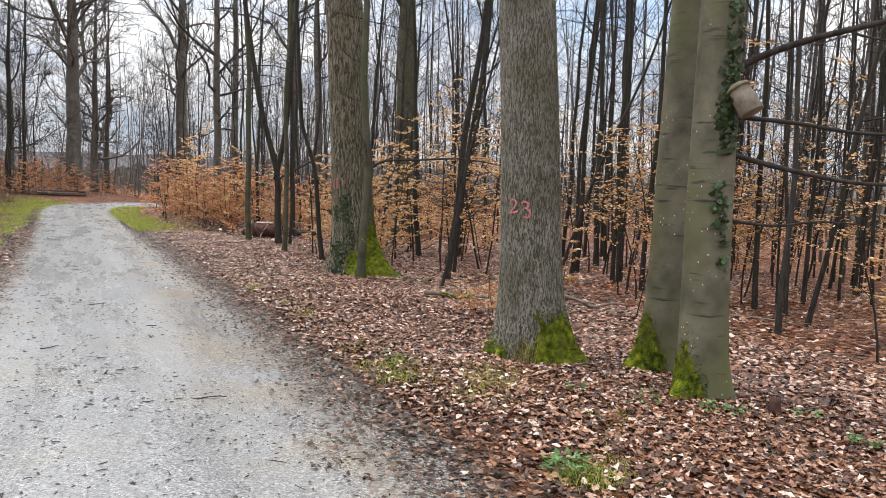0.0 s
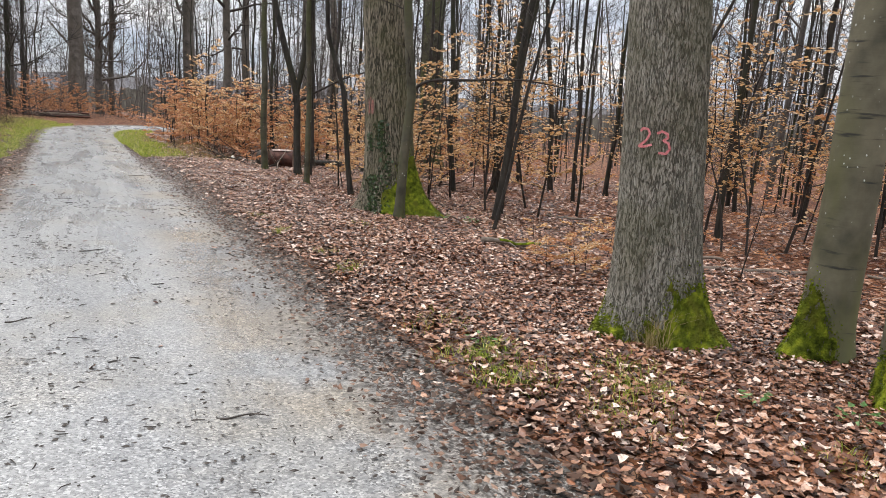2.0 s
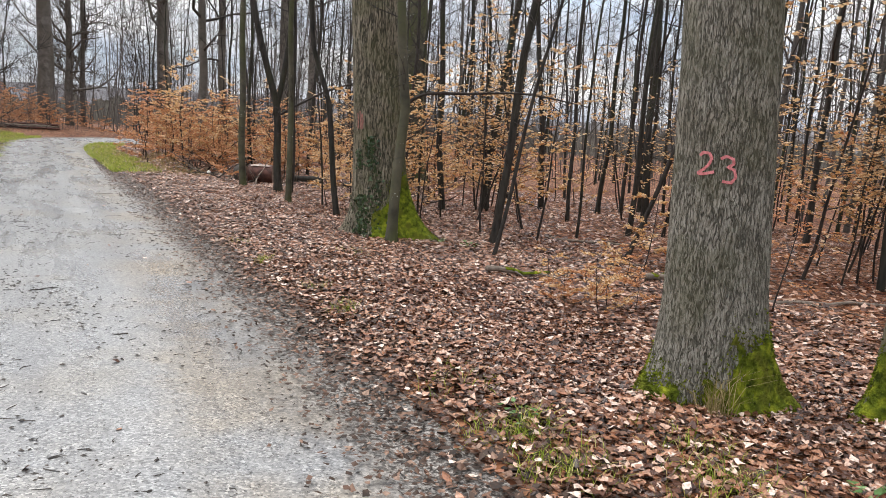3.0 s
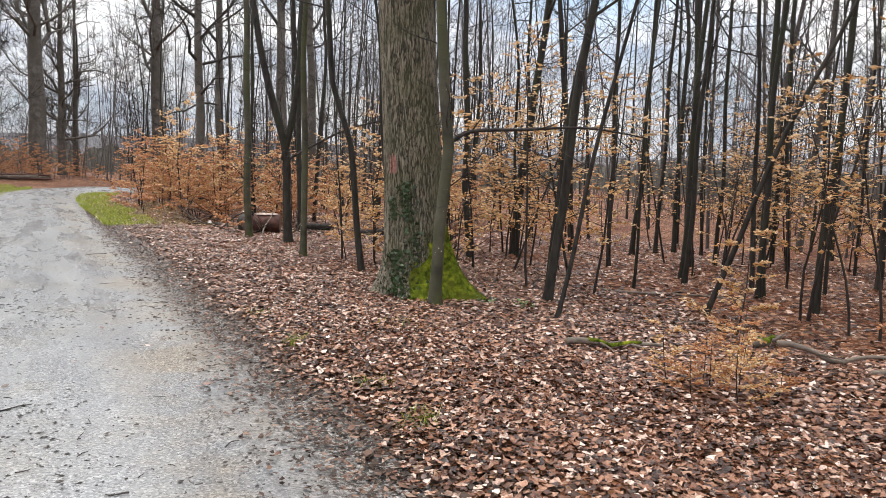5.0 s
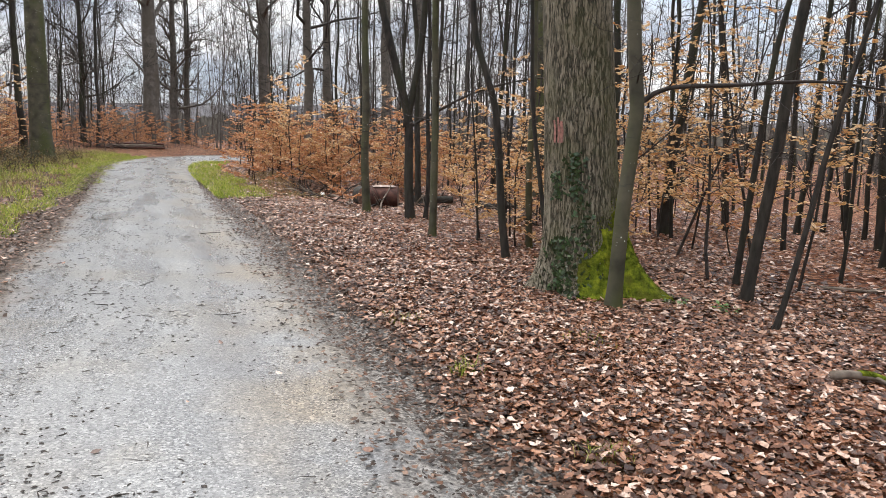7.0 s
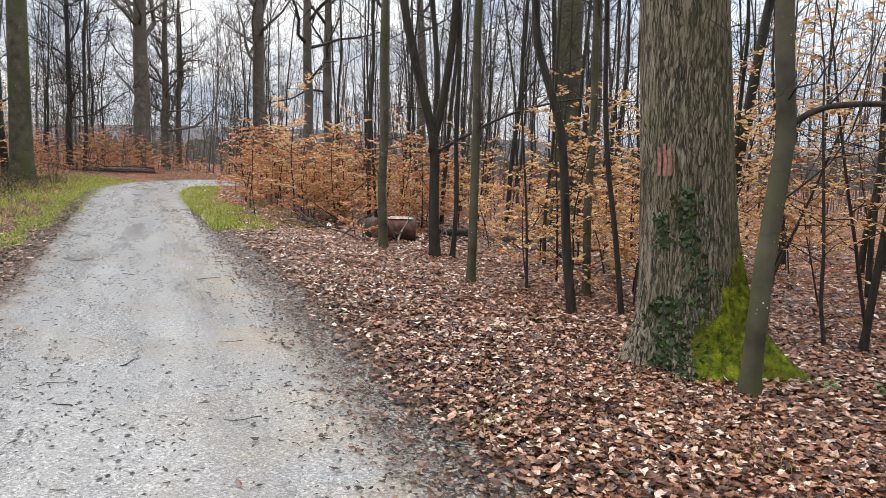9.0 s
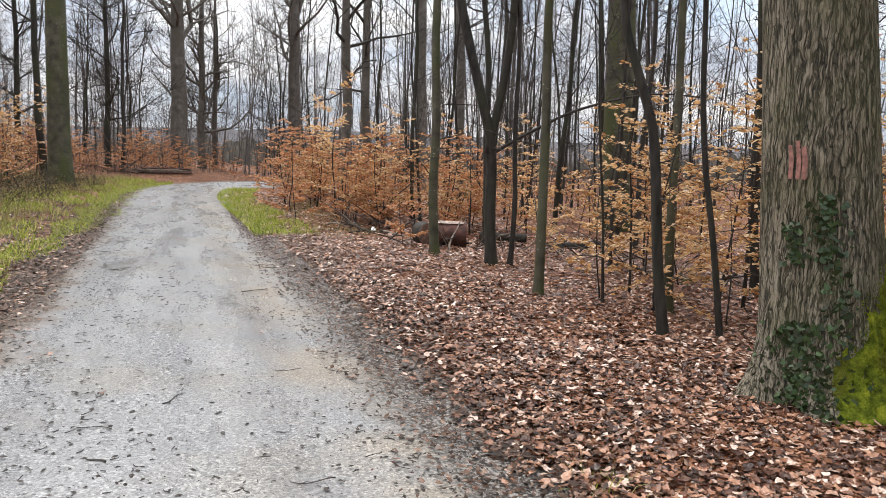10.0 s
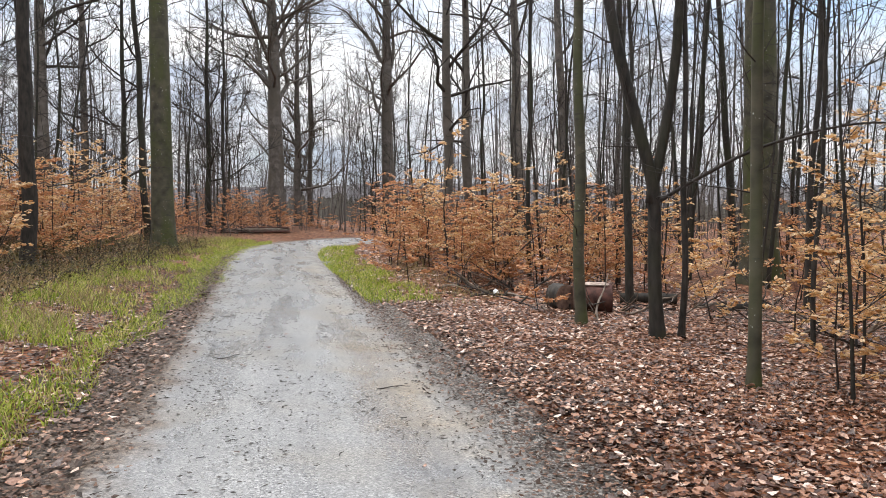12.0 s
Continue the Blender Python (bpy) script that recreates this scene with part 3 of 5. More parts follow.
for n_leaf, th, z0, z1, sp in ((130, -2.25, 1.05, 1.50, 0.11), (60, -2.72, 1.0, 1.3, 0.10), (330, -2.6, 0.05, 0.62, 0.24), (70, -2.1, 0.5, 1.1, 0.12)):
    ivy_into(g, stem_b.rng, stem_b, n_leaf, th, z0, z1, sp, 0.042)
part("ivy", g, LEAF_IVY, oak_b, "dark green ivy leaves")


def paint_on(stem, parent, name, strokes, th0, z0, width, mat, label, thick=0.011):
    """Sprayed strokes that follow the bark; strokes are lines of (across, up) in metres."""
    geo = Geo()
    for line in strokes:
        pts = np.array(line, float)
        fine_pts = np.concatenate([pts[i] + (pts[i + 1] - pts[i]) * np.linspace(0, 1, 9)[:-1, None] for i in range(len(pts) - 1)] + [pts[-1:]])
        d = np.gradient(fine_pts, axis=0)
        d /= np.linalg.norm(d, axis=1)[:, None] + 1e-9
        v, f = [], []
        for i, ((a, b), (da, db)) in enumerate(zip(fine_pts, d)):
            w = thick * (0.8 + 0.5 * abs(math.sin(i * 1.7)))
            for s in (-1, 0, 1):
                aa, bb = a - db * w * s, b + da * w * s
                v.append(stem.point(th0 + aa / stem.mean(z0), z0 + bb, 0.009))
        for i in range(len(fine_pts) - 1):
            for j in range(2):
                f.append((i * 3 + j, i * 3 + j + 1, i * 3 + j + 4, i * 3 + j + 3))
        geo.add(v, f)
    return part(name, geo, mat, parent, label)


two = [(-0.115, 0.055), (-0.095, 0.075), (-0.06, 0.07), (-0.045, 0.045), (-0.06, 0.01), (-0.09, -0.02), (-0.125, -0.045), (-0.085, -0.045), (-0.03, -0.03)]
three = [(0.0, 0.045), (0.03, 0.06), (0.065, 0.045), (0.07, 0.02), (0.04, 0.0), (0.075, -0.015), (0.085, -0.055), (0.06, -0.085), (0.015, -0.08)]
paint_on(stem_a, oak_a, "painted_number", ([(1.05 * a, 1.05 * b) for a, b in two], [(1.05 * a, 1.05 * b) for a, b in three]), -2.47, 1.50, 0.2, PINK, "hand-sprayed pink number 23", 0.0075)
for da, top in ((-0.03, 0.10), (0.02, 0.13), (0.06, 0.09)):
    paint_on(stem_b, oak_b, "paint_mark", ([(da, -0.13), (da + 0.01, 0.0), (da, top)],), -2.75, 1.72, 0.2, RED_PAINT, "faded red paint streak", 0.014)


def beech(x, y, seed, r, lean, label, limbs_low, moss_at, moss_top, roots):
    s = Stem(seed, r, 21, lean, flare=0.22, lobes=4, crook=0.012, roots=roots)
    ob = tree(x, y, s, BARK_BEECH, label, 15, 0.36, 4.5, 0.8, 48, 5.0, 0.06)
    t0, t1 = moss_at

    def keep(th, z):
        e = min(th - t0, t1 - th) / (t1 - t0)
        return e > 0.02 and z < moss_top * (0.25 + 1.6 * e) + 0.16 * noise.noise(Vector((th * 4, z * 6, seed)))

    part("moss", s.fuzz(s.patch(keep, t0, t1, -0.2, moss_top + 0.4, 50, 50, 0.010, 0.014), keep, t0 - 0.1, t1 + 0.1, -0.1, moss_top + 0.5, 6000, 0.011), MOSS, ob, "bright green moss on the root flare")
    for z, th, pts, rad in limbs_low:
        g = Geo()
        p0 = s.point(th, z, -0.05)
        line = [p0] + [p0 + np.array(p) for p in pts]
        line = catmull(np.array([2 * line[0] - line[1]] + line + [2 * line[-1] - line[-2]]), 0.08)
        g.tube(line, np.linspace(rad, rad * 0.3, len(line)), 7)
        rng = np.random.default_rng(seed + int(z * 10))
        for i in range(len(line) // 3, len(line) - 2, 6):
            w = unit(line[i + 1] - line[i]) + rng.normal(0, 0.6, 3) + np.array((0, 0, 0.25))
            q, qr = limb(rng, line[i], w, 0.3 + 0.5 * rng.random(), rad * 0.35, 4)
            g.tube(q, qr, 4)
        part("branch", g, BARK_TWIG, ob, "crooked bare low branch")
    return ob, s


beech_1, stem_1 = beech(5.06, 5.50, 31, 0.185, (0.020, -0.018), "smooth grey-green beech with a mossy root, beside its twin", (), (-4.1, -2.0), 0.56, ((-3.2, 1.15, 0.4, 0.20), (-1.0, 0.3, 0.4, 0.15)))
beech_2, stem_2 = beech(4.68, 4.56, 37, 0.185, (-0.004, 0.004), "smooth grey-green beech with ivy and a nest box",
                        ((2.72, -0.6, ((0.12, -0.10, 0.10), (0.42, -0.42, 0.25), (1.0, -1.0, 0.42), (1.9, -1.7, 0.62)), 0.033),
                         (3.45, -0.5, ((0.35, -0.3, 0.02), (0.8, -0.8, -0.16), (1.6, -1.5, -0.34), (2.4, -2.3, -0.40)), 0.036),
                         (2.36, -0.5, ((0.4, -0.3, -0.05), (0.8, -0.75, -0.14), (1.5, -1.4, -0.08)), 0.022),
                         (2.05, -0.6, ((0.35, -0.3, -0.12), (0.8, -0.7, -0.22), (1.3, -1.1, -0.16), (1.6, -1.5, -0.02)), 0.024),
                         (1.50, -0.7, ((0.3, -0.25, -0.03), (0.5, -0.5, 0.02), (0.8, -0.75, 0.0)), 0.016),
                         (0.78, -1.2, ((0.1, -0.08, 0.02), (0.2, -0.25, 0.05)), 0.008)), (-3.9, -2.2), 0.50, ((-3.0, 1.15, 0.35, 0.20), (-0.9, 0.3, 0.4, 0.15)))
g = Geo()
for n_leaf, th, z0, z1, sp in ((260, -1.75, 2.05, 2.75, 0.24), (48, -1.95, 1.45, 1.8, 0.18), (22, -1.7, 1.0, 1.5, 0.12), (50, -1.9, 2.7, 3.6, 0.10), (40, -1.5, 2.7, 3.6, 0.10)):
    ivy_into(g, stem_2.rng, stem_2, n_leaf, th, z0, z1, sp, 0.05)
part("ivy", g, LEAF_IVY, beech_2, "dark green ivy leaves")


def lathe(profile, sides=20, bend=0.0):
    geo = Geo()
    v, f = [], []
    for i, (r, z) in enumerate(profile):
        for j in range(sides):
            a = j * 2 * math.pi / sides
            v.append((r * math.cos(a), r * math.sin(a), z))
    for i in range(len(profile) - 1):
        for j in range(sides):
            k = (j + 1) % sides
            f.append((i * sides + j, i * sides + k, (i + 1) * sides + k, (i + 1) * sides + j))
    f.append(tuple(range(sides))[::-1])
    f.append(tuple((len(profile) - 1) * sides + j for j in range(sides)))
    geo.add(v, f)
    return geo


def nest_box(at, turn):
    ob = thing("nest_box", at, "weathered round nest box hanging from a beech branch", "nest box")
    up = Vector((-0.05, 0.42, 1.0)) + Vector((-0.2, 0.15, 0))
    ob.matrix_world = Matrix.Translation(at) @ up.to_track_quat("Z", "Y").to_matrix().to_4x4() @ pose(0, 0, 0, 0, 0, turn) @ Matrix.Scale(1.02, 4)
    part("body", lathe(((0.088, -0.13), (0.093, -0.125), (0.090, 0.0), (0.080, 0.085), (0.076, 0.09))), BOX_WOOD, ob)
    part("roof", lathe(((0.097, 0.085), (0.099, 0.10), (0.06, 0.13), (0.02, 0.14))), plain("mossy_roof", (0.10, 0.09, 0.06), (0.22, 0.17, 0.10)), ob, "mossy domed roof")
    g = Geo()
    # no opening is cut: a dark disc gives the shade inside the entrance
    hole = lathe(((0.020, -0.004), (0.020, 0.004), (0.006, 0.004)), 14)
    vv = np.concatenate(hole.v)
    g.add(np.stack((vv[:, 0], -0.085 - vv[:, 2], vv[:, 1] + 0.03), 1), hole.f)
    part("entrance_hole", g, DARK_BIT, ob, "entrance hole as a disc coloured dark for its shade")
    g = Geo()
    g.tube(np.array([(0.03 * math.sin(a), 0, 0.13 + 0.07 * (1 - math.cos(a)) * 0.7) for a in np.linspace(0, 2 * math.pi, 14)]), np.full(14, 0.004), 5)
    part("hanger", g, DARK_BIT, ob, "wire hanger")
    return ob


NEST = stem_2.point(-1.55, 2.47, 0.10) + np.array((4.68, 4.56, gz(4.68, 4.56)))
nest_box(tuple(NEST), 40)

# slim neighbour in front of the mossy oak
s = Stem(41, 0.071, 15, (0, 0), ((1.0, 0.03, -0.02), (1.9, 0.09, -0.055), (2.6, 0.03, -0.02), (3.6, -0.03, 0.01), (15, 0.3, 0.1)), 0.35, 3, crook=0.01)
slim = tree(4.37, 12.38, s, BARK_MOSSY, "slim bent grey-green beech leaning against the oak", 12, 0.4, 2.5, 1.0, 20, 4.5, 0.12)
g = Geo()
rng = np.random.default_rng(4)
p0 = s.axis(1.95)
line = catmull(np.array([p0 - (0.2, 0, 0.1), p0, p0 + (0.25, -0.1, 0.16), p0 + (0.8, -0.35, 0.20), p0 + (1.5, -0.7, 0.24), p0 + (2.2, -1.1, 0.12), p0 + (2.6, -1.3, 0.0)]), 0.1)
g.tube(line, np.linspace(0.026, 0.008, len(line)), 6)
for i in range(3, len(line) - 2, 4):
    q, qr = limb(rng, line[i], unit(line[i + 1] - line[i]) + rng.normal(0, 0.5, 3) - np.array((0, 0, 0.3)), 0.5 + 0.5 * rng.random(), 0.009, 5)
    g.tube(q, qr, 4)
part("branch", g, BARK_TWIG, slim, "long bare side branch")


def named(x, y, d, lean, seed, h=15, mat=BARK_POLE, label="slim dark young beech with bare twigs", bends=(), **more):
    s = Stem(seed, d / 2 * (0.74 if d < 0.3 else 0.92), h, lean, bends, more.pop("flare", 0.28), 3, crook=more.pop("crook", 0.04))
    return tree(x, y, s, mat, label, more.pop("limbs", 13), more.pop("start", 0.30), more.pop("reach", 2.2), more.pop("steep", 1.0), more.pop("sides", 12), 5.0, 0.22, group=more.pop("group", ""), **more)


GREEN = BARK_BEECH
named(11.7, 27.9, 0.95, (-0.01, 0.01), 51, 24, BARK_MOSSY, "stout dark oak standing behind orange beech saplings", limbs=16, reach=5, start=0.35, sides=32, flare=0.3, crook=0.01)
named(4.12, 21.2, 0.225, (-0.020, 0.008), 52, 17, BARK_MOSSY, "slim greenish beech in front of the sawn logs", start=0.35)
fork = named(4.68, 19.97, 0.23, (-0.062, 0.033), 53, 16, BARK_POLE, "dark forked tree with a knotted stem", bends=((2.0, 0, 0), (4, -0.30, 0.1), (16, -1.2, 0.3)), start=0.35)
g = Geo()
line = catmull(np.array([(-0.1, 0.05, 1.2), (-0.10, 0.06, 1.75), (0.05, 0.0, 2.6), (0.17, -0.06, 3.6), (0.24, -0.1, 5.0), (0.5, -0.1, 8), (0.8, 0, 13), (1, 0, 15)]), 0.25)
g.tube(line, np.linspace(0.070, 0.02, len(line)), 10)
part("trunk", g, BARK_POLE, fork, "second dark stem of the fork")
g = Geo()
p0 = np.array((-0.1, 0.05, 1.72))
line = catmull(np.array([p0 - (0.3, 0, 0.1), p0, p0 + (0.55, -0.2, 0.35), p0 + (1.3, -0.5, 0.75), p0 + (2.3, -0.9, 1.0), p0 + (3.2, -1.2, 0.95), p0 + (3.6, -1.3, 0.9)]), 0.12)
g.tube(line, np.linspace(0.03, 0.010, len(line)), 6)
for i in range(5, len(line) - 2, 5):
    q, qr = limb(rng, line[i], unit(line[i + 1] - line[i]) + rng.normal(0, 0.5, 3), 0.6, 0.009, 4)
    g.tube(q, qr, 4)
part("branch", g, BARK_TWIG, fork, "long arching bare branch")
named(4.17, 17.20, 0.155, (0.006, -0.004), 54, 14, BARK_MOSSY, "slim greenish young beech rising from the litter", start=0.33)
named(4.46, 15.05, 0.14, (-0.01, 0.01), 55, 13, BARK_POLE, bends=((1.1, -0.10, 0.06), (2.0, -0.18, 0.12), (2.9, -0.42, 0.28), (4, -0.5, 0.3), (13, -0.4, 0.4)))
named(4.98, 14.90, 0.085, (-0.092, 0.070), 56, 11, BARK_POLE, "thin dark sapling stem", limbs=9)
named(5.46, 16.4, 0.14, (-0.01, 0.007), 57, 14, BARK_MOSSY, "slim mossy young beech")
named(6.22, 12.64, 0.17, (0.085, -0.065), 58, 15, BARK_POLE, "dark leaning young tree with bare twigs", start=0.22)
named(6.75, 13.4, 0.10, (0.08, -0.05), 59, 15, BARK_POLE, "dark leaning young tree with bare twigs", start=0.22)
named(5.59, 11.56, 0.075, (0.16, -0.12), 60, 9, BARK_POLE, "thin leaning sapling stem", limbs=9)
named(10.09, 13.97, 0.125, (0.029, -0.031), 61)
named(9.90, 12.26, 0.13, (0.01, -0.013), 62)
named(7.78, 11.32, 0.10, (0.229, -0.267), 63, 9, BARK_POLE, "thin stem leaning far over", limbs=8)
named(10.33, 16.29, 0.12, (-0.009, 0.008), 64)
named(13.23, 18.84, 0.17, (0.034, -0.032), 65)
named(10.43, 9.05, 0.13, (-0.014, 0.016), 66)
named(9.73, 7.46, 0.11, (0.098, -0.128), 67, 10)
named(10.48, 8.46, 0.09, (-0.025, 0.031), 68, 11)
named(9.33, 18.34, 0.26, (0.086, -0.044), 69, 17)
named(10.25, 12.48, 0.15, (-0.017, 0.014), 70)
named(10.74, 14.68, 0.15, (0.027, -0.020), 71)
named(9.72, 11.14, 0.14, (0.023, -0.02), 72)
named(7.86, 17.72, 0.18, (-0.047, 0.027), 73)
named(11.65, 19.27, 0.21, (-0.059, 0.063), 74)
named(4.96, 19.89, 0.11, (0.01, -0.006), 75, 12)
named(5.96, 23.44, 0.19, (-0.031, 0.015), 76)
named(6.30, 19.09, 0.08, (0.007, -0.005), 77, 10)
named(4.67, 16.54, 0.045, (-0.041, 0.036), 78, 6, limbs=7)
named(15.32, 34.5, 0.30, (-0.062, 0.041), 79, 19)
named(-4.11, 36.58, 0.78, (0.004, 0.001), 81, 25, BARK_MOSSY, "tall mossy beech trunk at the grassy verge", limbs=18, start=0.3, reach=5, second=7, third=4, finest=0.009, sides=36, flare=0.36, crook=0.01)
named(-5.64, 28.67, 0.36, (0.019, 0.006), 82, 17, BARK_POLE, "dark straight tree at the edge of the wood")
named(-5.26, 40.28, 0.30, (-0.029, -0.005), 83, 18)
named(5.90, 38.7, 0.46, (-0.01, 0.002), 84, 22, BARK_FAR, "tall slim grey beech above orange undergrowth", start=0.2, limbs=20, reach=3)
named(7.23, 41.2, 0.46, (-0.007, 0.002), 85, 22, BARK_FAR, "tall slim grey beech above orange undergrowth", start=0.2, limbs=20, reach=3)
named(7.2, 66.8, 1.15, (0.0, 0), 86, 27, BARK_FAR, "thick grey beech with a knotted crown", limbs=26, start=0.30, reach=6, sides=24, second=9, third=5, twig=BARK_FAR, finest=0.013)
named(15.0, 59.0, 0.95, (-0.013, 0.004), 87, 26, BARK_FAR, "thick grey beech in the wood", limbs=16, start=0.42, reach=6, sides=20)
named(13.27, 45.5, 0.58, (-0.036, 0.014), 88, 22, BARK_FAR, "tall grey beech in the wood", limbs=15, start=0.38, reach=4)
great = named(-0.95, 61.5, 1.20, (-0.005, 0), 89, 25, BARK_FAR, "great grey beech with spreading limbs beyond the bend", thick=0.20, limbs=40, start=0.31, reach=8.5, steep=1.25, sides=24, second=10, third=5, twig=BARK_FAR, finest=0.013)
named(0.45, 66.5, 0.62, (0.01, 0), 90, 20, BARK_FAR, "grey beech beyond the bend", limbs=34, start=0.12, reach=4, second=8, third=4, twig=BARK_FAR, finest=0.012)
named(1.4, 68.0, 0.42, (0.01, 0), 91, 19, BARK_FAR, "grey beech beyond the bend", limbs=34, start=0.12, reach=3.5, second=8, third=4, twig=BARK_FAR, finest=0.012)
named(-4.56, 54.4, 0.36, (0.01, 0.003), 92, 19, limbs=28, start=0.12, reach=3.4, second=8, third=4, finest=0.012)
named(-3.62, 52.4, 0.27, (0.02, 0.004), 93, 18, limbs=28, start=0.12, reach=3.4, second=8, third=4, finest=0.012)
named(-9.5, 57.0, 0.38, (0.01, 0), 94, 20, limbs=28, start=0.12, reach=3.4, second=8, third=4, finest=0.012)
named(-11.5, 56.5, 0.52, (0.01, 0), 95, 22, BARK_FAR, "tall grey beech in the wood", limbs=24, start=0.2, second=8, third=4, finest=0.012)
named(-13.0, 54.0, 0.8, (0.015, 0), 96, 24, BARK_FAR, "thick grey beech in the wood", limbs=16, reach=5)

# young poles that fill the wood, from a few models
TAKEN = [(o.location.x, o.location.y) for o in bpy.data.objects if o.type == "EMPTY" and o.name.startswith("tree")]
models = []
for k in range(14):
    h = 11 + 0.55 * k
    s = Stem(200 + k, 0.022 + 0.0031 * k, h, (0, 0), ((h * 0.3, 0.12 * math.sin(k * 2.1), 0.1 * math.cos(k)), (h, 0.7 * math.sin(k * 1.3), 0.6 * math.cos(k * 2.2))), 0.25, 3, crook=0.035)
    trunk_me = s.rings(np.concatenate((np.arange(-0.2, 6, 0.5), np.linspace(6, h, 5))), 7).mesh("trunk", BARK_POLE)
    g = Geo()
    crown_into(g, s.rng, s.axis, s.mean, h, 0.12 + 0.02 * (k % 5), 17, 2.3, 0.9, 3, 3, 3)
    crown_into(g, s.rng, s.axis, lambda z: s.mean(z) * 0.4, 6.0, 0.15, 9, 0.9, 0.4, 3, 1, 3)
    models.append((trunk_me, g.mesh("crown", BARK_TWIG)))
for k in range(5):
    h = 12 + 1.6 * k
    s = Stem(240 + k, 0.045 + 0.009 * k, h, (0, 0), ((h * 0.4, 0.2 * math.sin(k * 2.1), 0.2 * math.cos(k)), (h, 0.8 * math.sin(k * 1.3), 0.7 * math.cos(k * 2.2))), 0.25, 3, crook=0.06)
    g = Geo()
    crown_into(g, s.rng, s.axis, s.mean, h, 0.10, 25, 3.0, 0.75, 5, 4, 3, 0.3, 0.009)
    models.append((s.rings(np.concatenate((np.arange(-0.2, 6, 0.5), np.linspace(6, h, 5))), 7).mesh("trunk", BARK_POLE), g.mesh("crown", BARK_TWIG)))


def joined(items, k):
    """One mesh out of placed copies: items are (mesh pair, matrix), k picks of the pair."""
    geo = Geo()
    for pair, m in items:
        me = pair[k]
        co = np.empty(len(me.vertices) * 3)
        me.vertices.foreach_get("co", co)
        mat = np.array(m)
        geo.add(co.reshape(-1, 3) @ mat[:3, :3].T + mat[:3, 3], [tuple(p.vertices) for p in me.polygons])
    return geo


far_poles = []


def pole(x, y, k, turn, lean, size):
    if x > 17 or y > 50 or x < -14:
        far_poles.append((models[k], Matrix.Translation((x, y, gz(x, y))) @ pose(0, 0, 0, lean[0], lean[1], turn) @ Matrix.Scale(size, 4)))
        return
    ob = thing("tree", (x, y, gz(x, y)), "slim dark young tree with bare twigs", "tree", "pole-stage trees of the wood")
    ob.matrix_world = Matrix.Translation(ob.location) @ pose(0, 0, 0, lean[0], lean[1], turn) @ Matrix.Scale(size, 4)
    part("trunk", models[k][0], None, ob)
    part("crown", models[k][1], None, ob, "bare branches and twigs")


rng = np.random.default_rng(77)
spots = []


def free(x, y, gap):
    return all((x - a) ** 2 + (y - b) ** 2 > gap * gap for a, b in TAKEN) and all((x - a) ** 2 + (y - b) ** 2 > 0.36 for a, b in spots)


def scatter(count, x0, x1, y0, y1, rule):
    got = tries = 0
    while got < count and tries < count * 30:
        tries += 1
        x, y = x0 + (x1 - x0) * rng.random(), y0 + (y1 - y0) * rng.random()
        if rule(x, y) and free(x, y, 0.8):
            spots.append((x, y))
            got += 1


scatter(46, 13, 34, -3, 15, lambda x, y: x > 13)
scatter(34, 10.5, 24, 0, 11, lambda x, y: x > 10.5)
scatter(22, 9.5, 24, 8, 20, lambda x, y: x > 9.8)
scatter(86, 6.5, 27, 4, 40, lambda x, y: x > 6.8 + 0.9 * math.sin(y * 0.7) + (2.2 if y < 12 else 0) and not (x < 9 and 21 < y < 27))
scatter(25, 3.6, 16, 24, 56, lambda x, y: x > 4.2 + max(0, y - 40) * 0.9 and y < 50 + x * 0.2)
scatter(50, -26, -3.4, 24, 62, lambda x, y: x < -4.2 - max(0, 34 - y) * 0.16)
scatter(18, -9, 12, 62, 80, lambda x, y: True)
for x, y in spots:
    bushy = x < -3 or y > 56
    pole(x, y, 14 + int(rng.random() * 5) if bushy else int(rng.random() * (5 if math.hypot(x, y - 6) < 15 else 14)), rng.random() * 360, (rng.normal(0, 2.2), rng.normal(0, 2.2)), 0.8 + 0.45 * rng.random())

stand = thing("distant_stand", (0, 0, 0), "slim dark young trees deep in the wood", "woodland", kind="stuff")
part("trunks", joined(far_poles, 0), BARK_POLE, stand)
part("branches", joined(far_poles, 1), BARK_TWIG, stand)

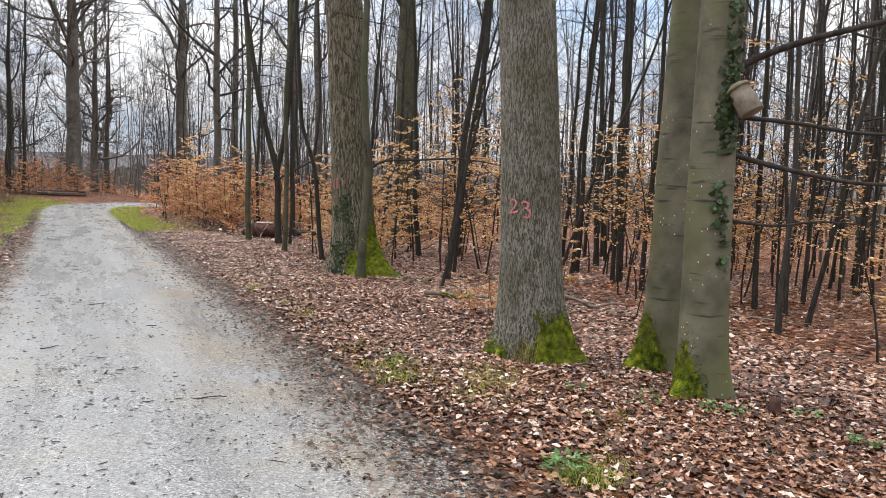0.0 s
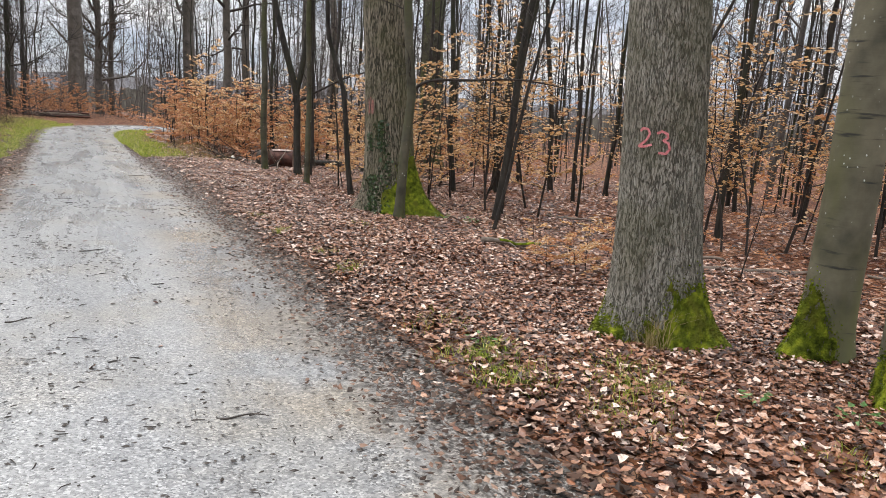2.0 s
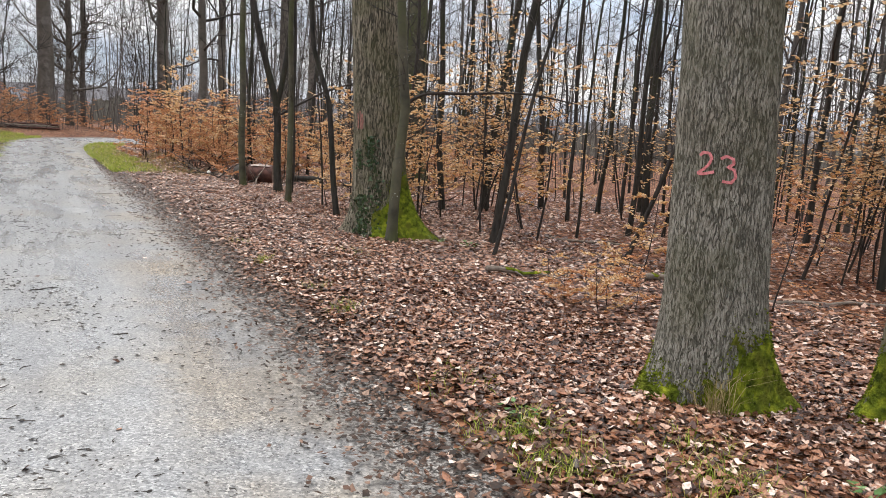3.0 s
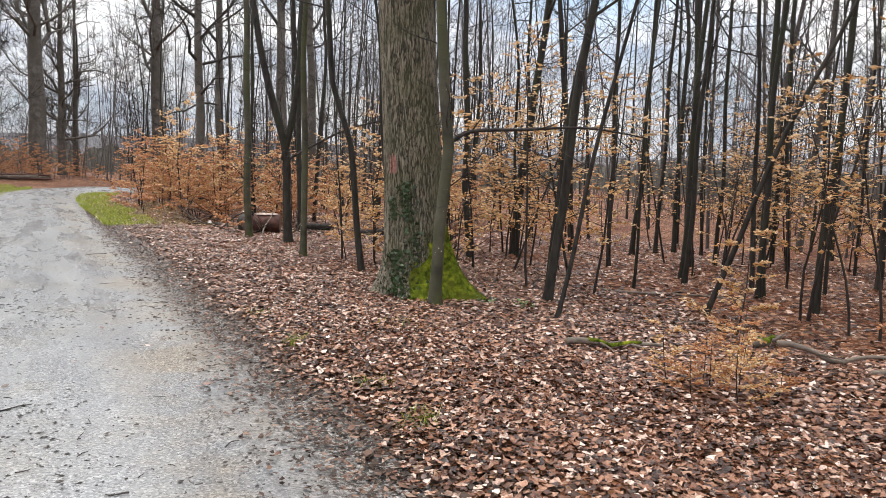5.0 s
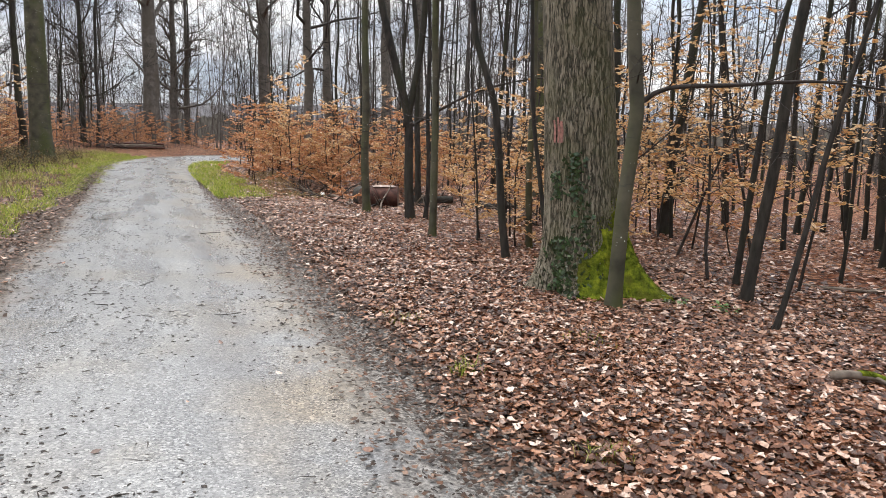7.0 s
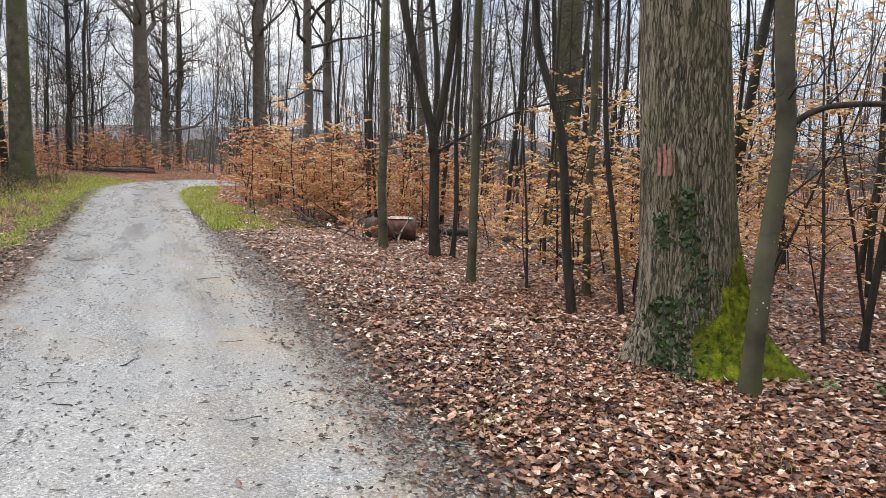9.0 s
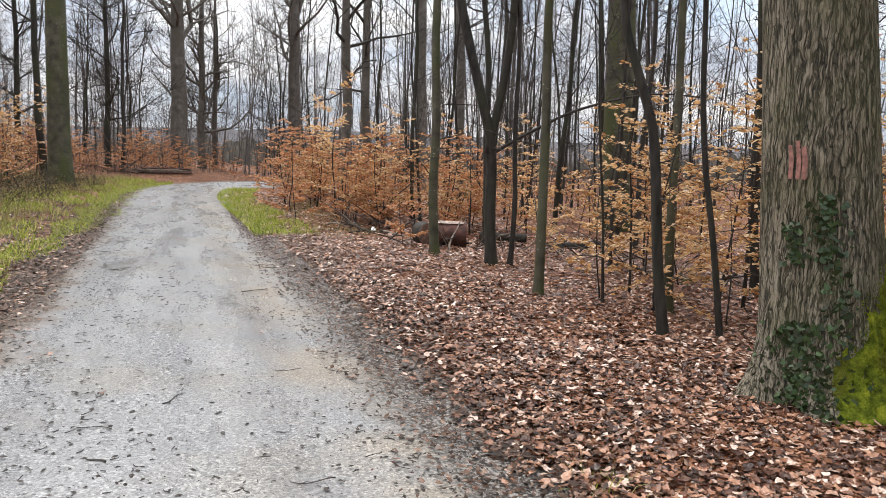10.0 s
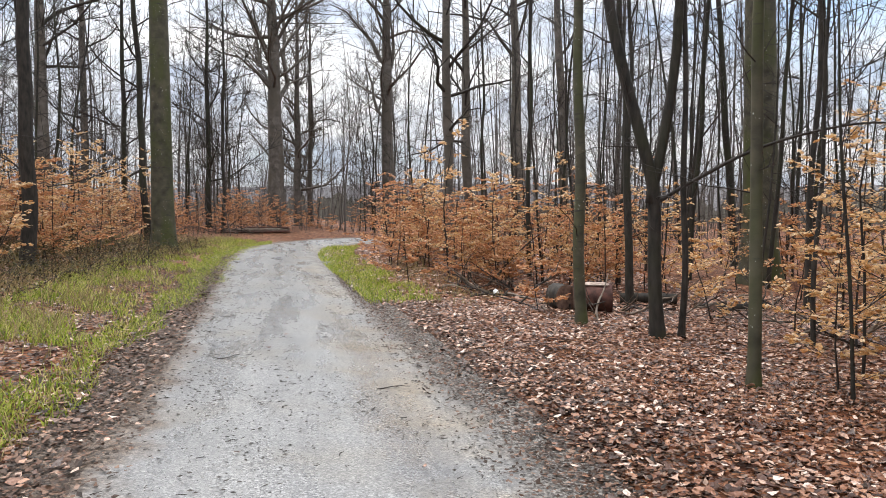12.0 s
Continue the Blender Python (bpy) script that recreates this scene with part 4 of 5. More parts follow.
# the wood farther off, stems too many to tell apart
far_t, far_c = Geo(), Geo()
for k in (*range(370), *range(500, 600), *range(780, 910)):
    if k >= 780:
        x, y = 17 + 36 * rng.random(), -10 + 34 * rng.random()
    elif k < 250:
        x, y = 14 + 60 * rng.random(), -6 + 100 * rng.random()
        if math.hypot(x, y - 8) < 26:
            continue
    elif k < 500:
        x, y = -75 + 62 * rng.random(), 18 + 90 * rng.random()
    else:
        x, y = -45 + 100 * rng.random(), 78 + 60 * rng.random()
    h, r = 13 + 8 * rng.random(), 0.035 + 0.085 * rng.random() ** 2
    z = gz(x, y)
    pts, rad = limb(rng, np.array((x, y, z - 0.2)), (rng.normal(0, 0.04), rng.normal(0, 0.04), 1), h, r, 6, 0.1, 0.035)
    far_t.tube(pts, rad, 5, False)
    for _ in range(10):
        i = 1 + int(rng.random() * 5)
        w = np.array((rng.normal(), rng.normal(), 0.5 + rng.random()))
        q, qr = limb(rng, pts[i] + (pts[min(i + 1, 6)] - pts[i]) * rng.random(), w, 1.8 + 2.4 * rng.random(), rad[i] * 0.45, 3)
        far_c.tube(q[(0, 2, 3), :], qr[[0, 2, 3]], 3, False)
        for _ in range(3):
            j = 1 + int(rng.random() * 2)
            e, er = limb(rng, q[j], unit(q[j + 1] - q[j]) + rng.normal(0, 0.6, 3), 0.7 + rng.random(), 0.012, 2)
            far_c.tube(e[(0, 2), :], er[[0, 2]], 3, False)
for k in range(300):
    a, d = -0.45 + 2.1 * rng.random(), 32 + 66 * rng.random()
    x, y = d * math.sin(a), 20 + d * math.cos(a)
    if abs(float(road_offset(np.array([x]), np.array([y]))[0])) < 3.5:
        continue
    h = 9 + 9 * rng.random()
    pts, rad = limb(rng, np.array((x, y, gz(x, y) - 0.1)), (rng.normal(0, 0.08), rng.normal(0, 0.08), 1), h, 0.03 + 0.05 * rng.random(), 6, 0.1, 0.06)
    far_t.tube(pts, rad, 4, False)
    for _ in range(15):
        i = 1 + int(rng.random() * 5)
        q, qr = limb(rng, pts[i] + (pts[i + 1] - pts[i]) * rng.random(), (rng.normal(), rng.normal(), 0.3 + 0.6 * rng.random()), 1.5 + 2.8 * rng.random(), 0.016, 3, 0.08, 0.22)
        far_c.tube(q, qr, 3, False)
        for _ in range(5):
            j = 1 + int(rng.random() * 2)
            e, er = limb(rng, q[j], unit(q[j + 1] - q[j]) + rng.normal(0, 0.6, 3), 0.6 + 1.1 * rng.random(), 0.010, 2)
            far_c.tube(e[(0, 2), :], er[[0, 2]], 3, False)
for k in range(2600):
    a, d = (rng.random() - 0.42) * 2.2, 24 + 70 * rng.random() ** 0.8
    x, y = d * math.sin(a), 22 + d * math.cos(a)
    if abs(float(road_offset(np.array([x]), np.array([y]))[0])) < 4:
        continue
    pts, rad = limb(rng, np.array((x, y, gz(x, y) - 0.1)), (rng.normal(0, 0.15), rng.normal(0, 0.15), 1), 2 + 5 * rng.random(), 0.010 + 0.016 * rng.random(), 2, 0.1, 0.10)
    far_c.tube(pts, rad, 3, False)
    q, qr = limb(rng, pts[1], (rng.normal(), rng.normal(), 1.2), 1.2, 0.012, 2)
    far_c.tube(q, qr, 3, False)
wood = thing("far_wood", (0, 0, 0), "distant bare winter wood of thin trunks, haze in their colour", "woodland", kind="stuff")
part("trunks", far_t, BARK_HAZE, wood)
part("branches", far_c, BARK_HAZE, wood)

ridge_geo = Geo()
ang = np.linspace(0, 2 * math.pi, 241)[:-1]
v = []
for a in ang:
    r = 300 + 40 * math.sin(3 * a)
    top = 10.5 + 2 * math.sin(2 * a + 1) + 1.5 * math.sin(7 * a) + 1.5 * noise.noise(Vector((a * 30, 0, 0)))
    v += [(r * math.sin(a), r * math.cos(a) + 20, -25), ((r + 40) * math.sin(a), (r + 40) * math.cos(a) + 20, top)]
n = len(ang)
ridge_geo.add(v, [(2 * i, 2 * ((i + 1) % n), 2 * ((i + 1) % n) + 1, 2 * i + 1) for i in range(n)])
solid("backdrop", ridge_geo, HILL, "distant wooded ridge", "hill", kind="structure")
# the brushy far edge of the wood, where the track drops away
edge_geo = Geo()
ang = np.linspace(-1.5, 1.5, 900)
v = []
for k, a in enumerate(ang):
    r = 118 + 8 * math.sin(5 * a) + 3 * math.sin(23 * a)
    top = 2.6 + 0.8 * math.sin(9 * a + 1) + 1.6 * noise.noise(Vector((a * 60, 0, 0))) + 1.5 * noise.noise(Vector((a * 260, 4, 0)))
    v += [(r * math.sin(a), r * math.cos(a), -6), ((r + 3) * math.sin(a), (r + 3) * math.cos(a), top)]
edge_geo.add(v, [(2 * i, 2 * i + 2, 2 * i + 3, 2 * i + 1) for i in range(len(ang) - 1)])
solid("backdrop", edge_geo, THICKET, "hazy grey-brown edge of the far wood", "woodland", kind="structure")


# ---- beech saplings with withered leaves ----
def leaf_quad(c, along, side, s, fold):
    n = np.cross(along, side)
    return (c, c + along * s * 0.45 + side * s * 0.34 + n * fold, c + along * s, c + along * s * 0.45 - side * s * 0.34 + n * fold)


def sapling_meshes(seed, h, spread, density, low, leaf_mat):
    rng = np.random.default_rng(seed)
    stem, leaves = Geo(), Geo()
    pts, rad = limb(rng, np.array((0, 0, -0.1)), (rng.normal(0, 0.12), rng.normal(0, 0.12), 1), h, 0.006 + 0.0045 * h, 8, 0.12, 0.07)
    stem.tube(pts, rad, 5, False)
    nb = int(h * 6)
    for k in range(nb):
        rel = low + (0.98 - low) * (k + rng.random()) / nb
        f = rel * 8
        i = min(7, int(f))
        p = pts[i] + (pts[i + 1] - pts[i]) * (f - i)
        a = k * 2.4 + rng.normal(0, 0.4)
        ln = spread * (1.1 - 0.7 * rel) * (0.5 + 0.8 * rng.random())
        q, qr = limb(rng, p, (math.cos(a), math.sin(a), 0.35), ln, max(0.004, rad[i] * 0.45), 5, -0.02, 0.10)
        stem.tube(q, qr, 3, False)
        lines = [q]
        for m in range(4):
            j = 1 + m
            w = unit(q[min(j + 1, 5)] - q[j - 1])
            sd = unit(np.cross(w, (0, 0, 1.0))) * (1 if m % 2 else -1)
            e, er = limb(rng, q[j], w + sd * 0.9, ln * 0.35, 0.003, 3, 0, 0.08)
            stem.tube(e[(0, 3), :], er[[0, 3]], 3, False)
            lines.append(e)
        for line in lines:
            cnt = rng.poisson(density * np.linalg.norm(line[-1] - line[0]))
            for _ in range(cnt):
                t = (0.15 + 0.85 * rng.random()) * (len(line) - 1.001)
                u = int(t)
                c = line[u] + (line[u + 1] - line[u]) * (t - u)
                w = unit(line[u + 1] - line[u])
                sd = np.cross(w, (0, 0, 1.0)) * (1 if rng.random() < 0.5 else -1)
                al = unit(w * 0.5 + sd + rng.normal(0, 0.25, 3) - np.array((0, 0, 0.30 * rng.random())))
                cr = unit(np.cross(al, np.array((0, 0, 1.0)) + rng.normal(0, 0.35, 3)))
                s = 0.062 + 0.042 * rng.random()
                leaves.add(leaf_quad(c, al, cr, s, 0.012 * rng.random()), ((0, 1, 2), (0, 2, 3)))
    return stem.mesh("stem", BARK_TWIG), leaves.mesh("foliage", leaf_mat, False)


SAPLINGS = [sapling_meshes(300 + k, h, sp, den, low, mat) for k, (h, sp, den, low, mat) in enumerate((
    (1.1, 0.7, 52, 0.12, LEAF_RUST), (1.7, 0.9, 46, 0.10, LEAF_BEECH), (2.2, 1.0, 36, 0.10, LEAF_RUST), (2.8, 1.1, 28, 0.12, LEAF_BEECH),
    (3.4, 1.1, 20, 0.18, LEAF_BEECH), (4.4, 1.2, 12, 0.22, LEAF_BEECH), (2.4, 1.0, 20, 0.2, LEAF_RUST), (3.6, 1.2, 10, 0.3, LEAF_BEECH)))]


far_saplings = []


def sapling(x, y, k, turn, size, lean=0.0):
    if y > 46 or x < -8.5 or x > 14.5:
        far_saplings.append((SAPLINGS[k], k, Matrix.Translation((x, y, gz(x, y))) @ pose(0, 0, 0, lean, 0, turn) @ Matrix.Scale(size, 4)))
        return
    ob = thing("beech_sapling", (x, y, gz(x, y)), "young beech with withered orange leaves still on" if k % 2 else "young beech with rusty withered leaves still on", "sapling", "beech saplings of the undergrowth")
    ob.matrix_world = Matrix.Translation(ob.location) @ pose(0, 0, 0, lean, 0, turn) @ Matrix.Scale(size, 4)
    part("stem", SAPLINGS[k][0], None, ob)
    part("foliage", SAPLINGS[k][1], None, ob, "withered beech leaves")


rng = np.random.default_rng(5)


def thicket(count, x0, x1, y0, y1, kinds, rule=None, s0=0.8, s1=1.2):
    done = 0
    for _ in range(count * 12):
        if done >= count:
            break
        x, y = x0 + (x1 - x0) * rng.random(), y0 + (y1 - y0) * rng.random()
        if rule and not rule(x, y):
            continue
        if abs(float(road_offset(np.array([x]), np.array([y]))[0])) < 2.2:
            continue
        sapling(x, y, kinds[int(rng.random() * len(kinds))], rng.random() * 360, s0 + (s1 - s0) * rng.random(), rng.normal(0, 4))
        done += 1


thicket(84, 2.4, 7.5, 25.5, 44, (0, 0, 1, 2, 2, 2, 3, 6), lambda x, y: x > 2.3 + max(0, y - 38) * 0.55, 0.8, 1.35)
thicket(9, 5.6, 9.5, 15.5, 21, (1, 1, 3, 4), lambda x, y: x > 5.0 + (20 - y) * 0.1)
thicket(36, 6, 15, 20, 34, (1, 3, 1, 2, 6))
thicket(30, 6.5, 17, 9, 20, (1, 4, 6, 7, 7, 5), lambda x, y: x > 7.4)
thicket(20, 8.5, 19, 9, 19, (4, 7, 5, 7, 3), None, 0.8, 1.25)
thicket(16, 8, 16, 3, 10, (6, 7, 1), None, 0.7, 1.1)
thicket(62, -12, -3.2, 22, 46, (1, 2, 3, 3, 4, 6), lambda x, y: x < -4.4 - max(0, 34 - y) * 0.12)
thicket(44, -12, -0.5, 50, 64, (0, 2, 2, 6), None, 0.8, 1.3)
thicket(40, -9, 2.5, 52.5, 60, (0, 0, 0, 2), None, 0.7, 1.2)
thicket(56, -13, -4.2, 21, 44, (2, 2, 0, 6, 4), lambda x, y: x < -4.6 - max(0, 34 - y) * 0.12, 0.8, 1.3)
thicket(24, 5, 18, 40, 58, (1, 2, 3, 6), lambda x, y: x > 5 + max(0, y - 44) * 1.3)
thicket(22, 0, 12, 60, 72, (0, 2, 6), None)
for x, y, k, sz in ((4.7, 8.15, 1, 0.40), (4.6, 8.75, 1, 0.36), (5.0, 8.4, 1, 0.38), (4.85, 8.55, 0, 0.44), (4.5, 8.4, 0, 0.36), (5.2, 8.2, 0, 0.42), (5.05, 8.8, 0, 0.40), (5.15, 16.2, 3, 0.9), (5.6, 15.1, 4, 0.8), (6.3, 16.6, 3, 1.0), (5.7, 17.6, 4, 0.95), (3.95, 22.6, 0, 0.9), (4.9, 17.0, 1, 0.9), (5.9, 9.2, 0, 0.55), (7.2, 10.3, 1, 0.8), (6.9, 8.0, 6, 0.6), (6.6, 13.7, 5, 0.9), (7.2, 12.9, 4, 1.0), (5.9, 14.7, 3, 0.8), (7.8, 14.2, 5, 1.0)):
    sapling(x, y, k, x * 70, sz)
under = thing("distant_undergrowth", (0, 0, 0), "withered orange beech undergrowth deep in the wood", "undergrowth", kind="stuff")
part("stems", joined([(p, m) for p, k, m in far_saplings], 0), BARK_TWIG, under)
for mat in (LEAF_BEECH, LEAF_RUST):
    part("foliage", joined([(p, m) for p, k, m in far_saplings if p[1].materials[0] == mat], 1), mat, under, "withered beech leaves", False)


# ---- litter, grass, debris ----
def leaf_field(rng, xs, ys, size0, size1, lift, plain_leaf=False):
    n = len(xs)
    off = road_offset(xs, ys)
    z = ground_z(xs, ys, off)
    on_road = np.abs(off) < 1.85
    z = np.where(on_road, np.maximum(z + 0.014, slope(xs, ys) - 0.09 * smooth(1.25, 1.9, np.abs(off)) + 0.02), z) + 0.004 + lift * rng.random(n)
    a, s = rng.random(n) * 2 * math.pi, size0 + (size1 - size0) * rng.random(n)
    tilt, roll_ = rng.normal(0, 0.20, n), rng.normal(0, 0.22, n)
    al = np.stack((np.cos(a), np.sin(a), np.tan(np.clip(tilt, -1, 1))), 1)
    sd = np.stack((-np.sin(a), np.cos(a), np.tan(np.clip(roll_, -1, 1))), 1)
    curl = np.abs(rng.normal(0, 0.12, n)) * s
    c = np.stack((xs, ys, z), 1)
    wid = 0.26 + 0.14 * rng.random(n)
    up = np.zeros((n, 3))
    up[:, 2] = curl
    v = np.stack((c - al * s[:, None] * 0.5 + up, c - al * s[:, None] * 0.12 + sd * (s * wid)[:, None] + 0.5 * up, c + al * s[:, None] * 0.28 + sd * (s * wid * 0.8)[:, None] + 0.3 * up,
                  c + al * s[:, None] * 0.55 + up, c + al * s[:, None] * 0.28 - sd * (s * wid * 0.8)[:, None] + 0.6 * up, c - al * s[:, None] * 0.12 - sd * (s * wid)[:, None] + 0.2 * up), 1)
    v[:, :, 2] = np.maximum(v[:, :, 2], (z - 0.012)[:, None])
    if plain_leaf:
        base = np.arange(n) * 4
        return v[:, (0, 1, 3, 5), :].reshape(-1, 3), np.stack((base, base + 1, base + 2, base + 3), 1).tolist()
    base = np.arange(n) * 6
    f = np.concatenate((np.stack((base, base + 1, base + 2, base + 3), 1), np.stack((base, base + 3, base + 4, base + 5), 1)))
    return v.reshape(-1, 3), f.tolist()


def lobed_field(rng, xs, ys, size0, size1, lift):
    """Lobed oak leaves with a folded midrib, cupped, twisted and crumpled."""
    n = len(xs)
    z = ground_z(xs, ys) + 0.008 + lift * rng.random(n) ** 1.5
    a, s = rng.random(n) * 2 * math.pi, size0 + (size1 - size0) * rng.random(n)
    al = np.stack((np.cos(a), np.sin(a), np.tan(np.clip(rng.normal(0, 0.13, n), -0.5, 0.5))), 1)
    sd = np.stack((-np.sin(a), np.cos(a), np.tan(np.clip(rng.normal(0, 0.15, n), -0.5, 0.5))), 1)
    curl, fold, twist = rng.normal(0.05, 0.13, n), rng.normal(0.10, 0.34, n), rng.normal(0, 0.26, n)
    c = np.stack((xs, ys, z), 1)

    def at(t, w):
        p = c + al * (s * (t - 0.5))[:, None] + sd * (s * w)[:, None]
        p[:, 2] += s * (curl * (2 * t - 1) ** 2 + fold * np.abs(w) + twist * w * (2 * t - 1) + (0.05 * rng.normal(0, 1, n) if t not in (0, 1) else 0))
        p[:, 2] = np.maximum(p[:, 2], z - 0.014)
        return p

    pts = [at(0.0, np.zeros(n)), at(1.0, np.zeros(n))]
    for t, w in ((0.24, 0.17), (0.52, 0.31), (0.80, 0.22)):
        for k in (-1, 0, 1):
            pts.append(at(t, k * w * (1 + 0.36 * rng.normal(0, 1, n))))
    base = np.arange(n) * 11
    f = []
    for e in (0, 1):
        f += np.stack((base, base + 2 + e, base + 3 + e), 1).tolist()
        for row in range(2):
            q = base + 2 + 3 * row + e
            f += np.stack((q, q + 3, q + 4, q + 1), 1).tolist()
        f += np.stack((base + 8 + e, base + 1, base + 9 + e), 1).tolist()
    return np.stack(pts, 1).reshape(-1, 3), f


rng = np.random.default_rng(9)


def spread(count, x0, x1, y0, y1, rule):
    x, y = x0 + (x1 - x0) * rng.random(count), y0 + (y1 - y0) * rng.random(count)
    k = rule(x, y, road_offset(x, y))
    return x[k], y[k]


litter = Geo()
for count, box, rule, s0, s1 in (
        (108000, (1.5, 8, 1.0, 15), lambda x, y, o: (rng.random(len(x)) < smooth(8.2, 6.2, x) * smooth(0.6, 2.4, y)) & (o > 1.66 + 0.22 * smooth(9, 5, y) + 0.5 * rng.random(len(x)) ** 2 + 0.12 * np.sin(y * 2.3)), 0.032, 0.080),
        (38000, (1.3, 9, 15, 24), lambda x, y, o: o > 1.75 + 0.35 * rng.random(len(x)) ** 2 + 0.12 * np.sin(y * 2.3), 0.04, 0.082),
        (26000, (5.8, 19, 0.5, 25), lambda x, y, o: rng.random(len(x)) < smooth(5.8, 8.0, x) * smooth(19, 15, x), 0.06, 0.12),
        (9000, (0.6, 10, 24, 40), lambda x, y, o: o > 1.7, 0.08, 0.13),
        (7000, (0.9, 2.3, 1, 28), lambda x, y, o: (o > 1.2) & (o < 2.2) & (rng.random(len(x)) < smooth(1.2, 2.1, o) ** 1.8), 0.03, 0.07),
        (6000, (-4.5, -1, 9, 24), lambda x, y, o: o < -1.3 - 0.6 * rng.random(len(x)), 0.035, 0.075),
        (20000, (-9, -1, 9, 40), lambda x, y, o: (o < -1.15 - 0.35 * rng.random(len(x))) & (rng.random(len(x)) < 1.15 - 0.85 * smooth(19, 26, y) * smooth(-4.5, -2, o)), 0.045, 0.09),
        (60, (-1.2, 1.4, 1, 30), lambda x, y, o: np.abs(o) < 1.3, 0.04, 0.07)):
    xs, ys = spread(count, *box, rule)
    if box == (1.5, 8, 1.0, 15):
        near = (xs < 4.4 + 0.8 * smooth(9, 5, ys)) & (ys < 14.6)
        litter.add(*lobed_field(rng, xs[near], ys[near], 0.030, 0.078, 0.040))
        xs, ys = xs[~near], ys[~near]
    if box == (1.3, 9, 15, 24):
        near = (xs < 5.0) & (ys < 18.5)
        litter.add(*lobed_field(rng, xs[near], ys[near], 0.034, 0.085, 0.040))
        xs, ys = xs[~near], ys[~near]
    litter.add(*leaf_field(rng, xs, ys, s0, s1, 0.03, box[2] > 8 or box[0] > 5))
margin = Geo()
for box, rule in (((1.0, 2.4, 1, 30), lambda x, y, o: (o > 0.75) & (o < 2.3) & (rng.random(len(x)) < smooth(0.75, 1.6, o) ** 1.5)),
                  ((-2.2, -0.8, 8, 36), lambda x, y, o: (o < -0.9) & (o > -1.9) & (rng.random(len(x)) < 0.8 * smooth(-0.9, -1.5, o) ** 1.5))):
    xs, ys = spread(46000, *box, rule)
    margin.add(*leaf_field(rng, xs, ys, 0.012, 0.050, 0.010, True))
xs, ys = spread(16000, 1.8, 3.6, 1.5, 24, lambda x, y, o: rng.random(len(x)) < smooth(3.3, 1.9, o))
margin.add(*leaf_field(rng, xs, ys, 0.03, 0.07, 0.03, True))
xs, ys = spread(26000, -5, -1.2, 10, 30, lambda x, y, o: (o < -1.2) & (rng.random(len(x)) < smooth(-4.5, -1.6, o)))
margin.add(*leaf_field(rng, xs, ys, 0.03, 0.075, 0.03, True))
solid("leaf_crumbs", margin, LEAF_WET, "dark rotting leaf crumbs along the track's muddy edge", "debris", kind="stuff", smooth=False)
solid("leaf_litter", litter, LEAF_DEAD, "wet brown fallen oak and beech leaves", "fallen leaves", kind="stuff")


def blades(geo, xs, ys, h0, h1, w):
    n = len(xs)
    z = ground_z(xs, ys) - 0.01
    a, h = rng.random(n) * 6.283, h0 + (h1 - h0) * rng.random(n)
    b = rng.random(n) * 6.283
    bend = h * (0.35 + 0.95 * rng.random(n))
    c = np.stack((xs, ys, z), 1)
    sd = np.stack((np.cos(a), np.sin(a), 0 * a), 1) * w
    ln = np.stack((np.cos(b) * bend, np.sin(b) * bend, h), 1)
    mid = np.stack((np.cos(b) * bend * 0.3, np.sin(b) * bend * 0.3, h * 0.65), 1)
    v = np.stack((c - sd, c + sd, c + mid + sd * 0.7, c + mid - sd * 0.7, c + ln), 1)
    base = np.arange(n) * 5
    f = np.stack((base, base + 1, base + 2, base + 3), 1).tolist() + np.stack((base + 3, base + 2, base + 4), 1).tolist()
    geo.add(v.reshape(-1, 3), f)


def patchy(x, y, f=1.3):
    return np.sin(f * x + 1.1 * y) * np.sin(0.7 * f * y - 0.6 * x + 1) + 0.5 * np.sin(3.1 * x + 2.7 * y)


green, dry = Geo(), Geo()
def clumps(x, y):
    return patchy(x, y) + 0.7 * np.sin(4.3 * x + 2.1 * y + 1.3 * np.sin(2.9 * y)) + 0.5 * np.sin(7.7 * x - 5.9 * y) + rng.normal(0, 0.35, len(x))


blades(green, *spread(72000, -3.4, -0.9, 9, 46, lambda x, y, o: (np.abs(o + 1.98 - 0.45 * smooth(18, 27, y)) < 0.20 + 0.12 * np.sin(1.9 * y) + 0.25 * smooth(20, 30, y)) & (clumps(x, y) > -0.9)), 0.04, 0.13, 0.006)
blades(green, *spread(90000, -6.5, -1.6, 12, 46, lambda x, y, o: (o < -2.0) & (o > -3.0 - 1.0 * smooth(14, 24, y)) & (clumps(x + 2, y) > 0.15)), 0.05, 0.19, 0.006)
blades(green, *spread(38000, 0.6, 3.6, 23.5, 43, lambda x, y, o: (o > 1.45) & (o < 2.7) & (clumps(x, y) > -0.15)), 0.06, 0.18, 0.007)
blades(dry, *spread(44000, -9, -2, 10, 46, lambda x, y, o: (o < -2.5) & (patchy(x, y, 1.9) + rng.normal(0, 0.4, len(x)) > 0.25)), 0.10, 0.36, 0.006)
blades(dry, *spread(7000, -5, -1.4, 12, 44, lambda x, y, o: (o < -1.7) & (patchy(x + 3, y, 2.3) + rng.normal(0, 0.4, len(x)) > 0.35)), 0.08, 0.26, 0.006)
blades(dry, *spread(4000, 1.5, 4.2, 23, 34, lambda x, y, o: (o > 2.2) & (patchy(x, y, 1.9) > 0.2)), 0.08, 0.25, 0.004)
